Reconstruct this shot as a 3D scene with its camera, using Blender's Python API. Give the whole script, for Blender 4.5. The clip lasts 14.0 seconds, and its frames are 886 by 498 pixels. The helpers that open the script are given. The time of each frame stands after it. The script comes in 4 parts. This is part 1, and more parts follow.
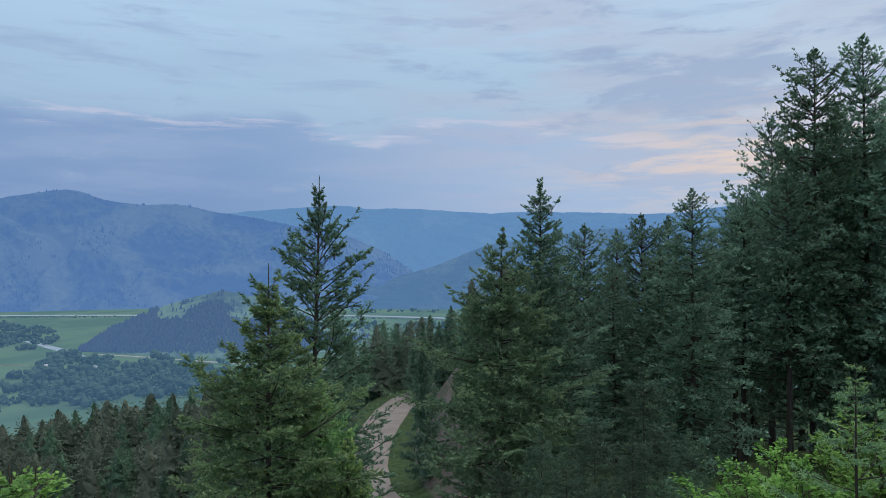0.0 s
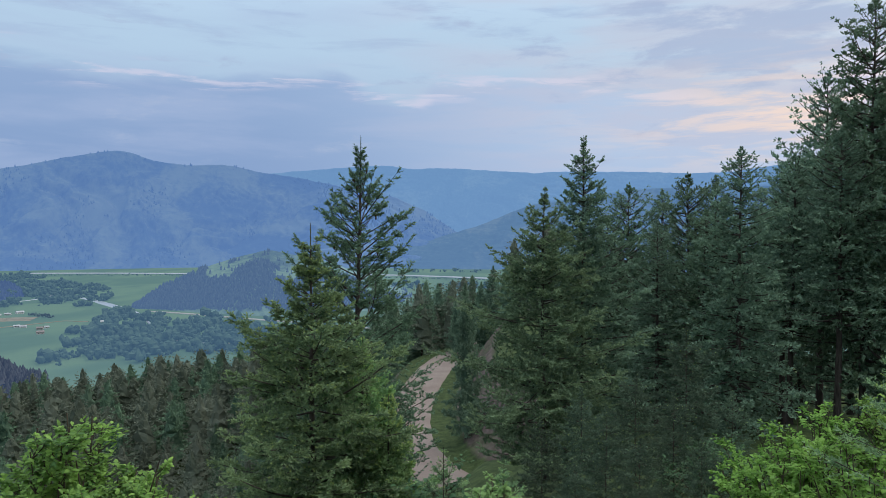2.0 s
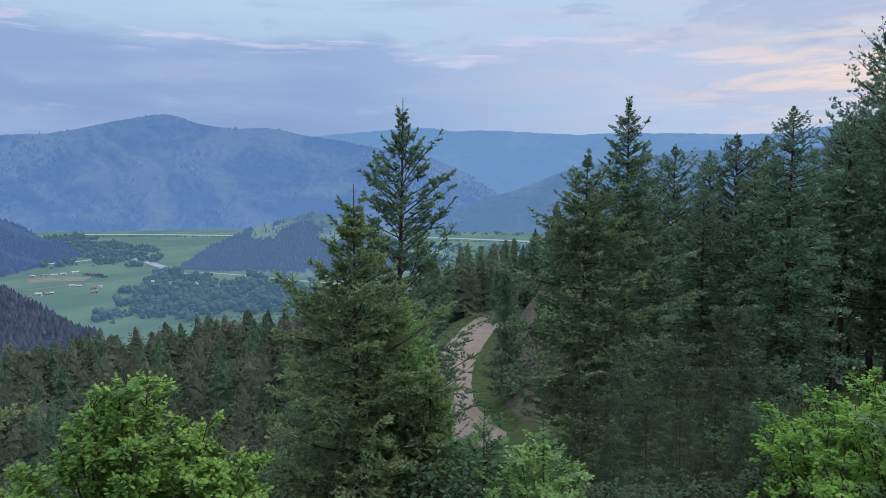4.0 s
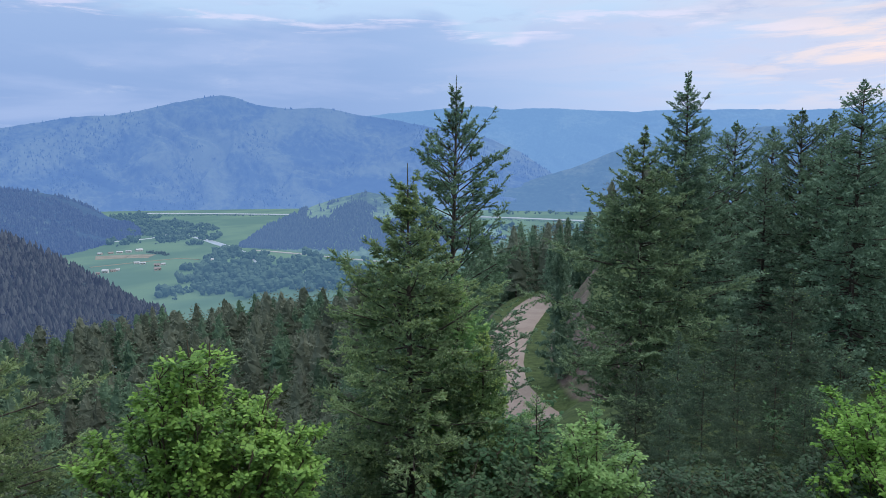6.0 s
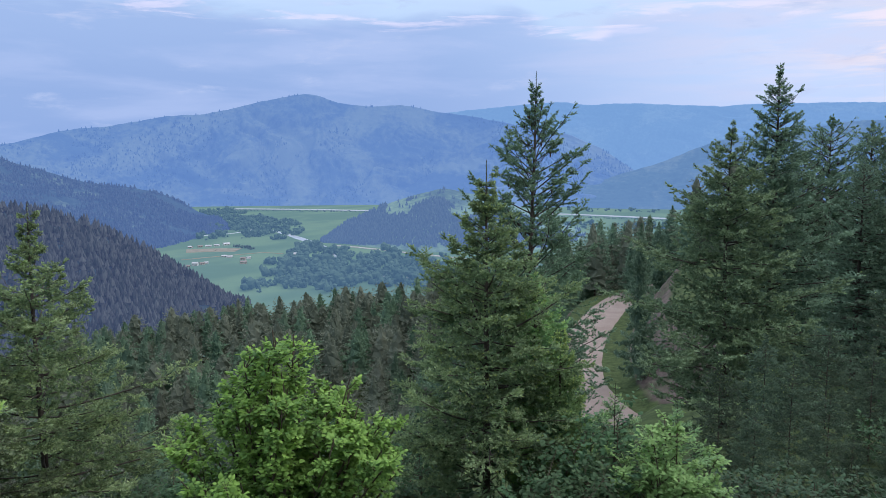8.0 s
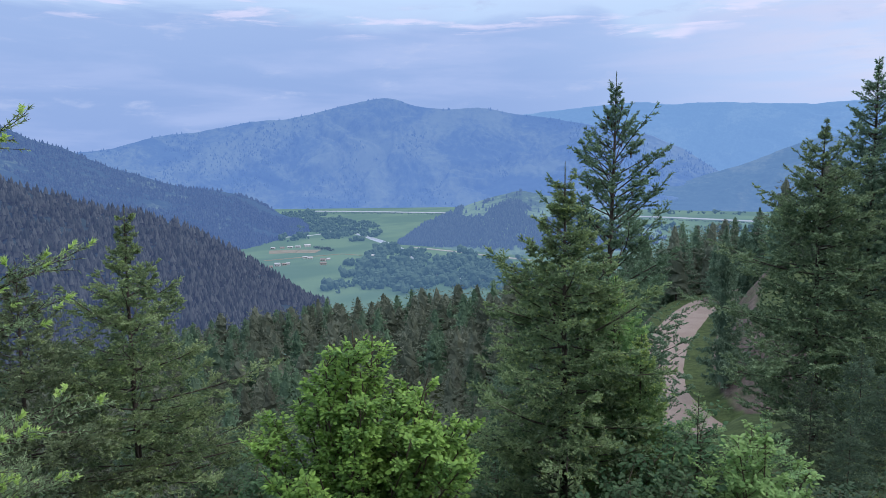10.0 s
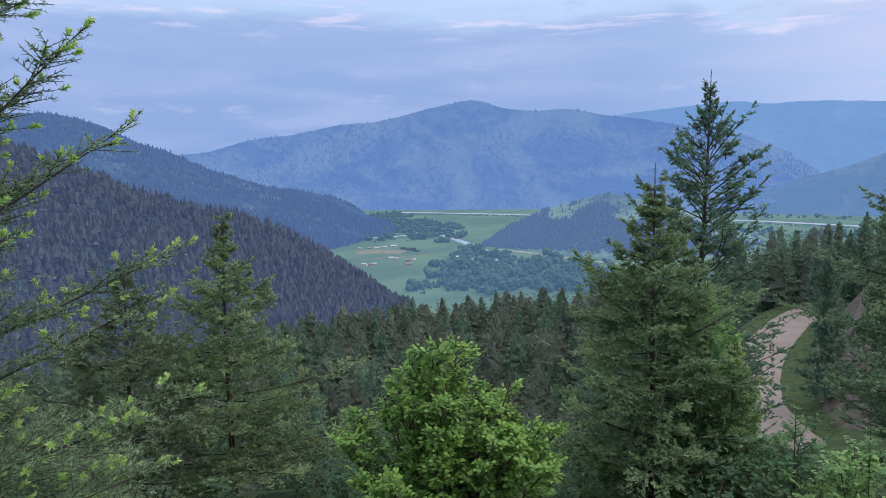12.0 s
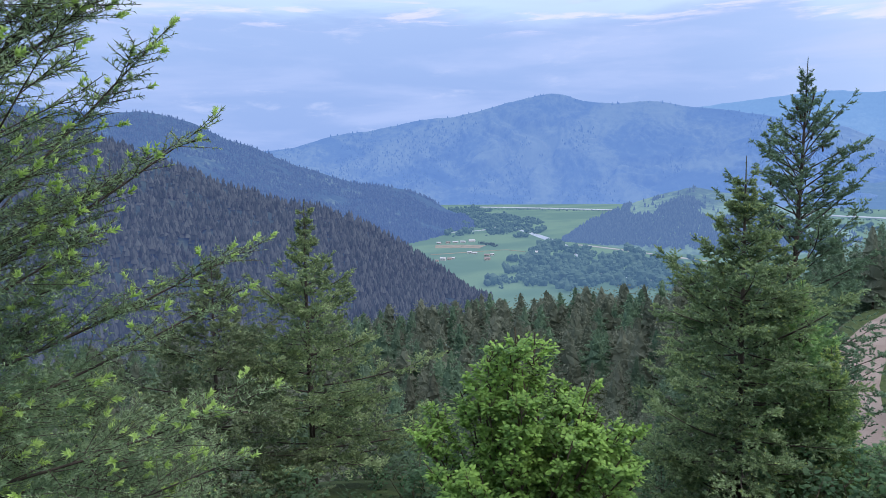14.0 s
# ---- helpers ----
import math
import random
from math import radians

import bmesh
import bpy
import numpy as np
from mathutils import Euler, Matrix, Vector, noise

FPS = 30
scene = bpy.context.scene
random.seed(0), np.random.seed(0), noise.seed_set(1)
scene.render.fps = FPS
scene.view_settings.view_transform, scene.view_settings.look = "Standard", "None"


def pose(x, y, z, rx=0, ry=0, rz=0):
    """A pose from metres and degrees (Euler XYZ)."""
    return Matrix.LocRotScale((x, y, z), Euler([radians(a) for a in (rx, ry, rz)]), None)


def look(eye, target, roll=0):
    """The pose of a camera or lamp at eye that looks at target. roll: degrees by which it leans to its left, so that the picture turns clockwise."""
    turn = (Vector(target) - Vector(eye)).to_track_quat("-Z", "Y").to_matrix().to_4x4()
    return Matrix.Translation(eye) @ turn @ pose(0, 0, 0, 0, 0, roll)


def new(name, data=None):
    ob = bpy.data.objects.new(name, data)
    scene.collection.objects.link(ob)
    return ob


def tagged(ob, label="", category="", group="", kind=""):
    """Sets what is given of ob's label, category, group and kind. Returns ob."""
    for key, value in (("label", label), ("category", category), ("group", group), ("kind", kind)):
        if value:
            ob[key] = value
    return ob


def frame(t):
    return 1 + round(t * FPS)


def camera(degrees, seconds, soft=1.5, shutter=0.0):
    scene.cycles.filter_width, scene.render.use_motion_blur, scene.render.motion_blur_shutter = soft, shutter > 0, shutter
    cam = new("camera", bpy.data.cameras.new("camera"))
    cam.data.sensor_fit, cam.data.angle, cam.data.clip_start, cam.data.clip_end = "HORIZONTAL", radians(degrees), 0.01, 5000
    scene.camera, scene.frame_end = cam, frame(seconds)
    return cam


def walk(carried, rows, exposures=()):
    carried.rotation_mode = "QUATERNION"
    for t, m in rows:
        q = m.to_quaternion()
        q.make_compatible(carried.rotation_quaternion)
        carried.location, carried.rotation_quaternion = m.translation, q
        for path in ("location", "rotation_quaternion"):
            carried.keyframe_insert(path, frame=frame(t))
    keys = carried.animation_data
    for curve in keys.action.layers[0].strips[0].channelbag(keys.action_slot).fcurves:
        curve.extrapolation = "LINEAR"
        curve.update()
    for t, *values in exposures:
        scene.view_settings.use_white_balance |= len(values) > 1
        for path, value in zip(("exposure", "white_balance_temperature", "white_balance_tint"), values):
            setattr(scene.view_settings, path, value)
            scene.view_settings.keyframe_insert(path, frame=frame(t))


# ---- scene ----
import collections

cam = camera(62.85, 14.0, soft=0.7)
# The camera: a slow pan to the left from one standing place on a hillside.
PATH = [
    (0.0, -0.002, 0.000, -0.001, 91.50, 0.00, 0.00),
    (0.5, -0.001, 0.009, -0.002, 90.89, -0.06, 1.06),
    (1.0, 0.022, -0.003, 0.000, 90.09, -0.02, 1.85),
    (1.5, 0.023, 0.010, -0.002, 89.19, -0.08, 2.63),
    (2.0, 0.030, -0.008, -0.001, 88.34, -0.11, 3.36),
    (2.5, 0.022, -0.006, -0.008, 87.56, -0.14, 4.14),
    (3.0, 0.034, -0.021, -0.013, 86.84, -0.12, 4.94),
    (5.5, 0.032, -0.071, -0.021, 83.90, -0.05, 9.65),
    (6.0, 0.029, -0.072, -0.023, 83.75, 0.07, 10.82),
    (6.5, 0.033, -0.075, -0.024, 83.72, 0.10, 12.27),
    (7.0, 0.031, -0.075, -0.021, 83.67, 0.13, 13.84),
    (7.5, 0.028, -0.093, -0.020, 83.58, 0.17, 15.41),
    (8.0, 0.032, -0.117, -0.023, 83.50, 0.12, 16.96),
    (10.5, 0.018, -0.121, -0.023, 83.85, 0.55, 24.60),
    (11.0, 0.030, -0.140, -0.016, 83.96, 0.52, 26.31),
    (11.5, 0.034, -0.139, -0.021, 83.96, 0.49, 28.00),
    (12.0, 0.025, -0.134, -0.026, 83.92, 0.49, 29.71),
    (12.5, 0.020, -0.140, -0.028, 83.84, 0.50, 31.37),
    (13.0, -0.008, -0.111, -0.028, 83.71, 0.56, 32.91),
    (13.5, -0.002, -0.109, -0.024, 83.63, 0.69, 34.42),
    (14.0, -0.010, -0.079, -0.025, 83.56, 0.75, 35.91),
]
walk(cam, [(t, pose(*p)) for t, *p in PATH], exposures=[(0.0, -0.15, 6350, 7), (1.2, -0.06, 6420, 8), (2.2, 0.06, 6750, 10), (3.2, 0.04, 6650, 11), (6.5, 0.34, 6500, 13), (8.0, 0.37, 6500, 16), (12.0, 0.28, 6450, 17), (14.0, 0.51, 6450, 18)])

RNG = np.random.default_rng(7)


# ---- small node toolkit ----
class Nodes:
    """A thin wrapper that adds nodes and wires them."""

    def __init__(self, tree):
        self.t = tree

    def add(self, kind):
        return self.t.nodes.new(kind)

    def put(self, socket, v):
        if isinstance(v, bpy.types.NodeSocket):
            self.t.links.new(v, socket)
        elif isinstance(v, tuple) and len(v) == 3 and len(socket.default_value) == 4:
            socket.default_value = (*v, 1)
        else:
            socket.default_value = v

    def math(self, op, a, b=0.0, c=0.0, clamp=False):
        n = self.add("ShaderNodeMath")
        n.operation, n.use_clamp = op, clamp
        for s, v in zip(n.inputs, (a, b, c)):
            self.put(s, v)
        return n.outputs[0]

    def mix(self, f, a, b, blend="MIX"):
        n = self.add("ShaderNodeMix")
        n.data_type, n.blend_type = "RGBA", blend
        self.put(n.inputs[0], f), self.put(n.inputs[6], a), self.put(n.inputs[7], b)
        return n.outputs[2]

    def ramp(self, f, stops, smooth=True):
        n = self.add("ShaderNodeValToRGB")
        n.color_ramp.interpolation = "EASE" if smooth else "LINEAR"
        e = n.color_ramp.elements
        while len(e) < len(stops):
            e.new(0.5)
        for el, (p, c) in zip(e, stops):
            el.position = p
            el.color = (*c, 1) if isinstance(c, tuple) else (c, c, c, 1)
        self.put(n.inputs[0], f)
        return n.outputs[0]

    def span(self, v, a, b, lo=0.0, hi=1.0):
        n = self.add("ShaderNodeMapRange")
        n.interpolation_type = "SMOOTHSTEP"
        for s, q in zip(n.inputs, (v, a, b, lo, hi)):
            self.put(s, q)
        return n.outputs[0]

    def noise(self, vec, scale, detail=4.0, rough=0.55, dist=0.0):
        n = self.add("ShaderNodeTexNoise")
        self.put(n.inputs["Vector"], vec)
        for k, v in (("Scale", scale), ("Detail", detail), ("Roughness", rough), ("Distortion", dist)):
            n.inputs[k].default_value = v
        return n.outputs[0]

    def combine(self, x, y, z=0.0):
        n = self.add("ShaderNodeCombineXYZ")
        for s, v in zip(n.inputs, (x, y, z)):
            self.put(s, v)
        return n.outputs[0]

    def stretch(self, vec, sx, sy, sz):
        n = self.add("ShaderNodeVectorMath")
        n.operation = "MULTIPLY"
        self.put(n.inputs[0], vec)
        n.inputs[1].default_value = (sx, sy, sz)
        return n.outputs[0]


# ---- the dusk sky ----
SUN_AZ, SUN_EL = -34.0, 9.0   # degrees: to the west, low behind the cloud
world = bpy.data.worlds.new("dusk_sky")
scene.world = world
world.use_nodes = True
world.node_tree.nodes.clear()
W = Nodes(world.node_tree)
coord = W.add("ShaderNodeTexCoord").outputs["Generated"]
sep = W.add("ShaderNodeSeparateXYZ")
W.put(sep.inputs[0], coord)
dx, dy, dz = sep.outputs
az_deg = W.math("MULTIPLY", W.math("ARCTAN2", W.math("MULTIPLY", dx, -1.0), dy), 57.2958)
el_deg = W.math("MULTIPLY", W.math("ARCSINE", dz), 57.2958)
sky = W.add("ShaderNodeTexSky")
sky.sky_type, sky.sun_disc = "NISHITA", False
sky.sun_elevation, sky.sun_rotation = radians(4.0), radians(-SUN_AZ)
sky.air_density, sky.dust_density = 1.3, 2.0
clear = W.mix(1.0, sky.outputs[0], (0.10, 0.10, 0.10), "MULTIPLY")
# pale upper sky over a blue-grey cloud deck
flat = W.combine(W.math("MULTIPLY", az_deg, 0.055), W.math("MULTIPLY", el_deg, 0.26))
warp = W.noise(flat, 1.1, 5.0, 0.6, 0.4)
fine = W.noise(W.combine(W.math("MULTIPLY", az_deg, 0.10), W.math("MULTIPLY", el_deg, 0.75)), 1.1, 6.0, 0.60, 0.35)
streak = W.noise(W.combine(W.math("MULTIPLY", az_deg, 0.06), W.math("MULTIPLY", el_deg, 0.36)), 1.0, 5.0, 0.55, 0.3)
upper = W.ramp(W.math("DIVIDE", el_deg, 90.0), [(0.0, (0.34, 0.49, 0.76)), (0.10, (0.41, 0.58, 0.82)), (0.155, (0.47, 0.66, 0.89)), (0.21, (0.54, 0.74, 0.98)), (0.5, (0.95, 1.12, 1.32)), (1.0, (1.55, 1.72, 1.9))])
upper = W.mix(0.12, upper, clear)
low_left = W.ramp(W.math("DIVIDE", el_deg, 20.0), [(0.0, (0.195, 0.315, 0.575)), (0.25, (0.215, 0.335, 0.59)), (0.55, (0.255, 0.38, 0.63)), (1.0, (0.30, 0.41, 0.64))])
low_right = W.ramp(W.math("DIVIDE", el_deg, 20.0), [(0.0, (0.36, 0.50, 0.74)), (0.35, (0.42, 0.56, 0.79)), (1.0, (0.42, 0.56, 0.79))])
low = W.mix(W.span(az_deg, -12.0, 22.0), low_right, low_left)
edge = W.math("MULTIPLY", W.ramp(W.math("DIVIDE", W.math("ADD", az_deg, 60.0), 140.0),
              [(0.0, 0.36), (0.286, 0.42), (0.36, 0.525), (0.414, 0.565), (0.455, 0.535), (0.471, 0.47), (0.49, 0.50), (0.514, 0.565), (0.65, 0.55), (0.80, 0.55), (1.0, 0.56)]), 20.0)
height_over = W.math("SUBTRACT", W.math("ADD", el_deg, W.math("MULTIPLY", W.math("SUBTRACT", warp, 0.5), 3.6)), edge)
deck = W.span(height_over, -0.5, 0.9, 1.0, 0.0)
wisps = W.math("MULTIPLY", W.span(fine, 0.48, 0.70), W.span(el_deg, 10.0, 16.0, 0.2, 0.42))
body = W.mix(wisps, upper, (0.30, 0.40, 0.64))
body = W.mix(W.math("MULTIPLY", deck, 0.88), body, low)
soft_band = W.math("MULTIPLY", W.span(streak, 0.42, 0.68), W.span(el_deg, 9.0, 13.0, 0.5, 0.28))
body = W.mix(soft_band, body, (0.375, 0.478, 0.71))
# thin grey-rose veil over the western half
veil = W.math("MULTIPLY", W.span(streak, 0.36, 0.62), W.math("MULTIPLY", W.span(az_deg, 16.0, -8.0), W.span(el_deg, 4.0, 9.0, 0.15, 0.42)))
body = W.mix(veil, body, (0.57, 0.58, 0.70))
# broken grey cloud high in the west
puff = W.noise(W.combine(W.math("MULTIPLY", az_deg, 0.11), W.math("MULTIPLY", el_deg, 0.42)), 1.2, 7.0, 0.63, 0.25)
ca = W.math("DIVIDE", W.math("SUBTRACT", az_deg, -21.0), 13.0)
ce = W.math("DIVIDE", W.math("SUBTRACT", el_deg, 13.2), 3.6)
west = W.math("EXPONENT", W.math("MULTIPLY", W.math("ADD", W.math("MULTIPLY", ca, ca), W.math("MULTIPLY", ce, ce)), -1.0))
body = W.mix(W.math("MULTIPLY", W.span(W.math("ADD", puff, W.math("MULTIPLY", west, 0.22)), 0.56, 0.72), 0.75), body, (0.37, 0.47, 0.68))
rim = W.math("MULTIPLY", W.span(height_over, -1.2, 0.0), W.math("SUBTRACT", 1.0, W.span(height_over, 0.2, 1.6)))
rim = W.math("MULTIPLY", rim, W.span(fine, 0.50, 0.62))
body = W.mix(W.math("MULTIPLY", rim, 0.6), body, (0.66, 0.66, 0.82))
# the last pink light where the sun has gone behind the trees
ga = W.math("DIVIDE", W.math("SUBTRACT", az_deg, -25.0), 13.0)
ge = W.math("DIVIDE", W.math("SUBTRACT", el_deg, 7.8), 3.6)
glow = W.math("EXPONENT", W.math("MULTIPLY", W.math("ADD", W.math("MULTIPLY", ga, ga), W.math("MULTIPLY", ge, ge)), -1.0))
body = W.mix(W.math("MULTIPLY", glow, W.span(fine, 0.44, 0.60, 0.12, 0.95)), body, (0.86, 0.70, 0.63))
bg = W.add("ShaderNodeBackground")
W.put(bg.inputs[0], body)
bg.inputs[1].default_value = 1.0
W.t.links.new(bg.outputs[0], W.add("ShaderNodeOutputWorld").inputs[0])

sun = new("sun", bpy.data.lights.new("sun", "SUN"))
sun.data.energy, sun.data.angle, sun.data.color = 1.5, radians(70), (1.0, 0.95, 0.88)
sun.matrix_world = look((0, 0, 0), (-0.62, -0.25, -0.85))


# ---- materials ----
def shader(name, rough=0.85, spec=0.2):
    m = bpy.data.materials.new(name)
    m.use_nodes = True
    n = Nodes(m.node_tree)
    b = m.node_tree.nodes["Principled BSDF"]
    b.inputs["Roughness"].default_value = rough
    b.inputs["Specular IOR Level"].default_value = spec
    return m, n, b


def foliage(name, dark, light, rough=0.6, spec=0.3, scale=1.2, through_light=0.0):
    """Leaves or needles: colour varies leaf by leaf, tree by tree and in soft patches."""
    m, n, b = shader(name, rough, spec)
    geo, info = n.add("ShaderNodeNewGeometry"), n.add("ShaderNodeObjectInfo")
    patch = n.noise(geo.outputs["Position"], scale, 3.0)
    twig = n.add("ShaderNodeAttribute")
    twig.attribute_name = "tone"
    tone = twig.outputs["Fac"]
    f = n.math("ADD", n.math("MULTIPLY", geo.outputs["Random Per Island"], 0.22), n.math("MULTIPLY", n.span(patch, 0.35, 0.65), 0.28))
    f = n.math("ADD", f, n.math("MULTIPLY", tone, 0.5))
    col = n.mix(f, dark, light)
    hue = n.add("ShaderNodeHueSaturation")
    n.put(hue.inputs["Color"], col)
    n.put(hue.inputs["Hue"], n.math("ADD", 0.485, n.math("MULTIPLY", info.outputs["Random"], 0.03)))
    n.put(hue.inputs["Value"], n.math("ADD", 0.80, n.math("MULTIPLY", info.outputs["Random"], 0.40)))
    n.put(b.inputs["Base Color"], hue.outputs[0])
    if through_light:
        tr = n.add("ShaderNodeBsdfTranslucent")
        n.put(tr.inputs[0], hue.outputs[0])
        ms = n.add("ShaderNodeMixShader")
        ms.inputs[0].default_value = through_light
        n.t.links.new(b.outputs[0], ms.inputs[1]), n.t.links.new(tr.outputs[0], ms.inputs[2])
        n.t.links.new(ms.outputs[0], n.t.nodes["Material Output"].inputs[0])
    return m


def bark(name, dark, light, scale=9.0):
    m, n, b = shader(name, 0.9, 0.15)
    pos = n.add("ShaderNodeTexCoord").outputs["Object"]
    v = n.noise(n.stretch(pos, 1, 1, 0.18), scale, 6.0, 0.65)
    n.put(b.inputs["Base Color"], n.mix(n.span(v, 0.3, 0.7), dark, light))
    bump = n.add("ShaderNodeBump")
    bump.inputs["Strength"].default_value, bump.inputs["Distance"].default_value = 0.6, 0.02
    n.put(bump.inputs["Height"], v)
    n.put(b.inputs["Normal"], bump.outputs[0])
    return m


NEEDLE_FIR = foliage("fir_needles", (0.052, 0.104, 0.068), (0.270, 0.390, 0.240), 0.75, 0.12, 1.5, 0.35)
NEEDLE_NEAR = foliage("near_fir_needles", (0.076, 0.165, 0.090), (0.470, 0.650, 0.310), 0.7, 0.15, 3.0, 0.35)
NEEDLE_FRESH = foliage("fresh_fir_needles", (0.088, 0.185, 0.084), (0.430, 0.610, 0.250), 0.7, 0.15, 3.0, 0.35)
NEEDLE_CLOSE = foliage("close_fir_needles", (0.070, 0.125, 0.066), (0.330, 0.430, 0.225), 0.6, 0.2, 3.0, 0.35)
NEEDLE_OLIVE = foliage("olive_fir_needles", (0.080, 0.165, 0.080), (0.450, 0.600, 0.285), 0.7, 0.15, 3.0, 0.35)
NEEDLE_ROADSIDE = foliage("roadside_fir_needles", (0.072, 0.140, 0.080), (0.385, 0.520, 0.285), 0.7, 0.15, 2.0, 0.35)
NEEDLE_DARK = foliage("old_fir_needles", (0.066, 0.128, 0.088), (0.345, 0.490, 0.330), 0.75, 0.12, 0.8, 0.35)
NEEDLE_BLUE = foliage("young_fir_needles", (0.050, 0.090, 0.061), (0.194, 0.264, 0.171), 0.75, 0.12, 1.5, 0.35)
NEEDLE_PINE = foliage("pine_needles", (0.070, 0.091, 0.064), (0.272, 0.298, 0.222), 0.8, 0.1, 0.12, 0.35)
NEEDLE_LARCH = foliage("larch_needles", (0.070, 0.122, 0.080), (0.245, 0.335, 0.225), 0.8, 0.1, 0.12, 0.35)
SHOOT = foliage("new_shoots", (0.34, 0.48, 0.12), (0.54, 0.68, 0.24), 0.6, 0.2, 4.0, 0.35)
LEAF = foliage("shrub_leaves", (0.050, 0.160, 0.050), (0.380, 0.660, 0.140), 0.6, 0.2, 2.5, 0.35)
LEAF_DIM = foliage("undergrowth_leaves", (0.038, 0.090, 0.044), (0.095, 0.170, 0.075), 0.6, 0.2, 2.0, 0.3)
# Darker copy of the undergrowth leaves: the firs' shade is put into the colour.
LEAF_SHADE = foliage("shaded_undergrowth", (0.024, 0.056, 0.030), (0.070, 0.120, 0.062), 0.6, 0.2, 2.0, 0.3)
LEAF_PALE = foliage("pale_shrub_leaves", (0.137, 0.270, 0.088), (0.315, 0.460, 0.165), 0.6, 0.2, 2.0, 0.35)
LEAF_FRESH = foliage("fresh_shrub_leaves", (0.110, 0.270, 0.050), (0.300, 0.530, 0.105), 0.6, 0.2, 2.0, 0.35)
BARK = bark("fir_bark", (0.035, 0.028, 0.024), (0.11, 0.09, 0.075))
STEM = bark("shrub_stem", (0.05, 0.04, 0.03), (0.13, 0.10, 0.07), 20.0)
CONE = bark("cone_scales", (0.05, 0.035, 0.025), (0.12, 0.08, 0.05), 30.0)


# ---- terrain ----
TABLE = np.random.default_rng(3).random((256, 256))


def value_noise(x, y):
    xi, yi = np.floor(x).astype(int), np.floor(y).astype(int)
    fx, fy = x - xi, y - yi
    fx, fy = fx * fx * (3 - 2 * fx), fy * fy * (3 - 2 * fy)
    a, b = TABLE[xi % 256, yi % 256], TABLE[(xi + 1) % 256, yi % 256]
    c, d = TABLE[xi % 256, (yi + 1) % 256], TABLE[(xi + 1) % 256, (yi + 1) % 256]
    return (a * (1 - fx) + b * fx) * (1 - fy) + (c * (1 - fx) + d * fx) * fy - 0.5


def fbm(x, y, octaves=5, gain=0.5):
    out, amp = 0.0, 1.0
    for i in range(octaves):
        out = out + amp * value_noise(x * 2 ** i + 17.3 * i, y * 2 ** i + 5.1 * i)
        amp *= gain
    return out


def compass(x, y):
    return np.degrees(np.arctan2(-x, y)), np.hypot(x, y)


def along(az, r):
    a = np.radians(az)
    return -np.sin(a) * r, np.cos(a) * r


VALLEY = -200.0
G_AZ = [-180, -120, -80, -26, -10, 0, 6, 12, 20, 32, 43, 58, 80, 120, 180]
G_EDGE = [400, 400, 300, 250, 150, 125, 130, 170, 190, 210, 200, 165, 160, 300, 400]
G_Z = {10: [0.5, -0.5, -3, -3.8, -4.2, -4.3, -4.4, -4.5, -4.6, -4.6, -4.6, -4.7, -4.7, -1.5, 0.5],
       27: [4, 0, -6, -7.8, -8.5, -10.5, -11, -12, -12.5, -13, -13, -13, -13, -2, 4],
       50: [9, 2, -10, -12, -11, -13, -17.8, -24, -30, -33, -33, -33, -33, -4, 9],
       92: [20, 6, -13, -16, -10.5, -11.5, -19.5, -34, -46, -51, -51, -51, -51, -8, 20],
       999: [80, 20, -20, -40, -24, -22, -25, -38, -43, -50, -53, -49, -49, -30, 80]}
# the forest road keeps a level bench along the slope
ROAD = [(-12, 43), (-4, 46), (2, 48.5), (4.6, 52), (5.9, 57), (6.3, 62), (6.1, 68), (5.7, 74), (4.8, 82), (3.9, 91), (2.4, 100), (-1, 113), (-7, 130)]
ROAD_Z = -17.5


def road_line():
    """Points along the middle of the road, every metre or so, smoothly rounded."""
    x, y = along(np.array([p[0] for p in ROAD], float), np.array([p[1] for p in ROAD], float))
    s = np.r_[0, np.cumsum(np.hypot(np.diff(x), np.diff(y)))]
    q = np.linspace(0, s[-1], 160)
    x, y = np.interp(q, s, x), np.interp(q, s, y)
    k = np.hanning(17) / np.hanning(17).sum()
    pad = lambda v: np.convolve(np.r_[v[0] + (np.arange(-8, 0)) * (v[1] - v[0]), v, v[-1] + np.arange(1, 9) * (v[-1] - v[-2])], k, "valid")
    return pad(x), pad(y)


RX, RY = road_line()


def road_distance(x, y):
    shape = np.shape(x)
    x, y = np.ravel(x), np.ravel(y)
    out = np.full(x.shape, 99.0)
    near = np.nonzero((np.hypot(x - RX.mean(), y - RY.mean()) < 110))[0]
    for i in range(0, len(near), 20000):
        j = near[i:i + 20000]
        out[j] = np.sqrt(((x[j, None] - RX) ** 2 + (y[j, None] - RY) ** 2).min(1))
    return out.reshape(shape)


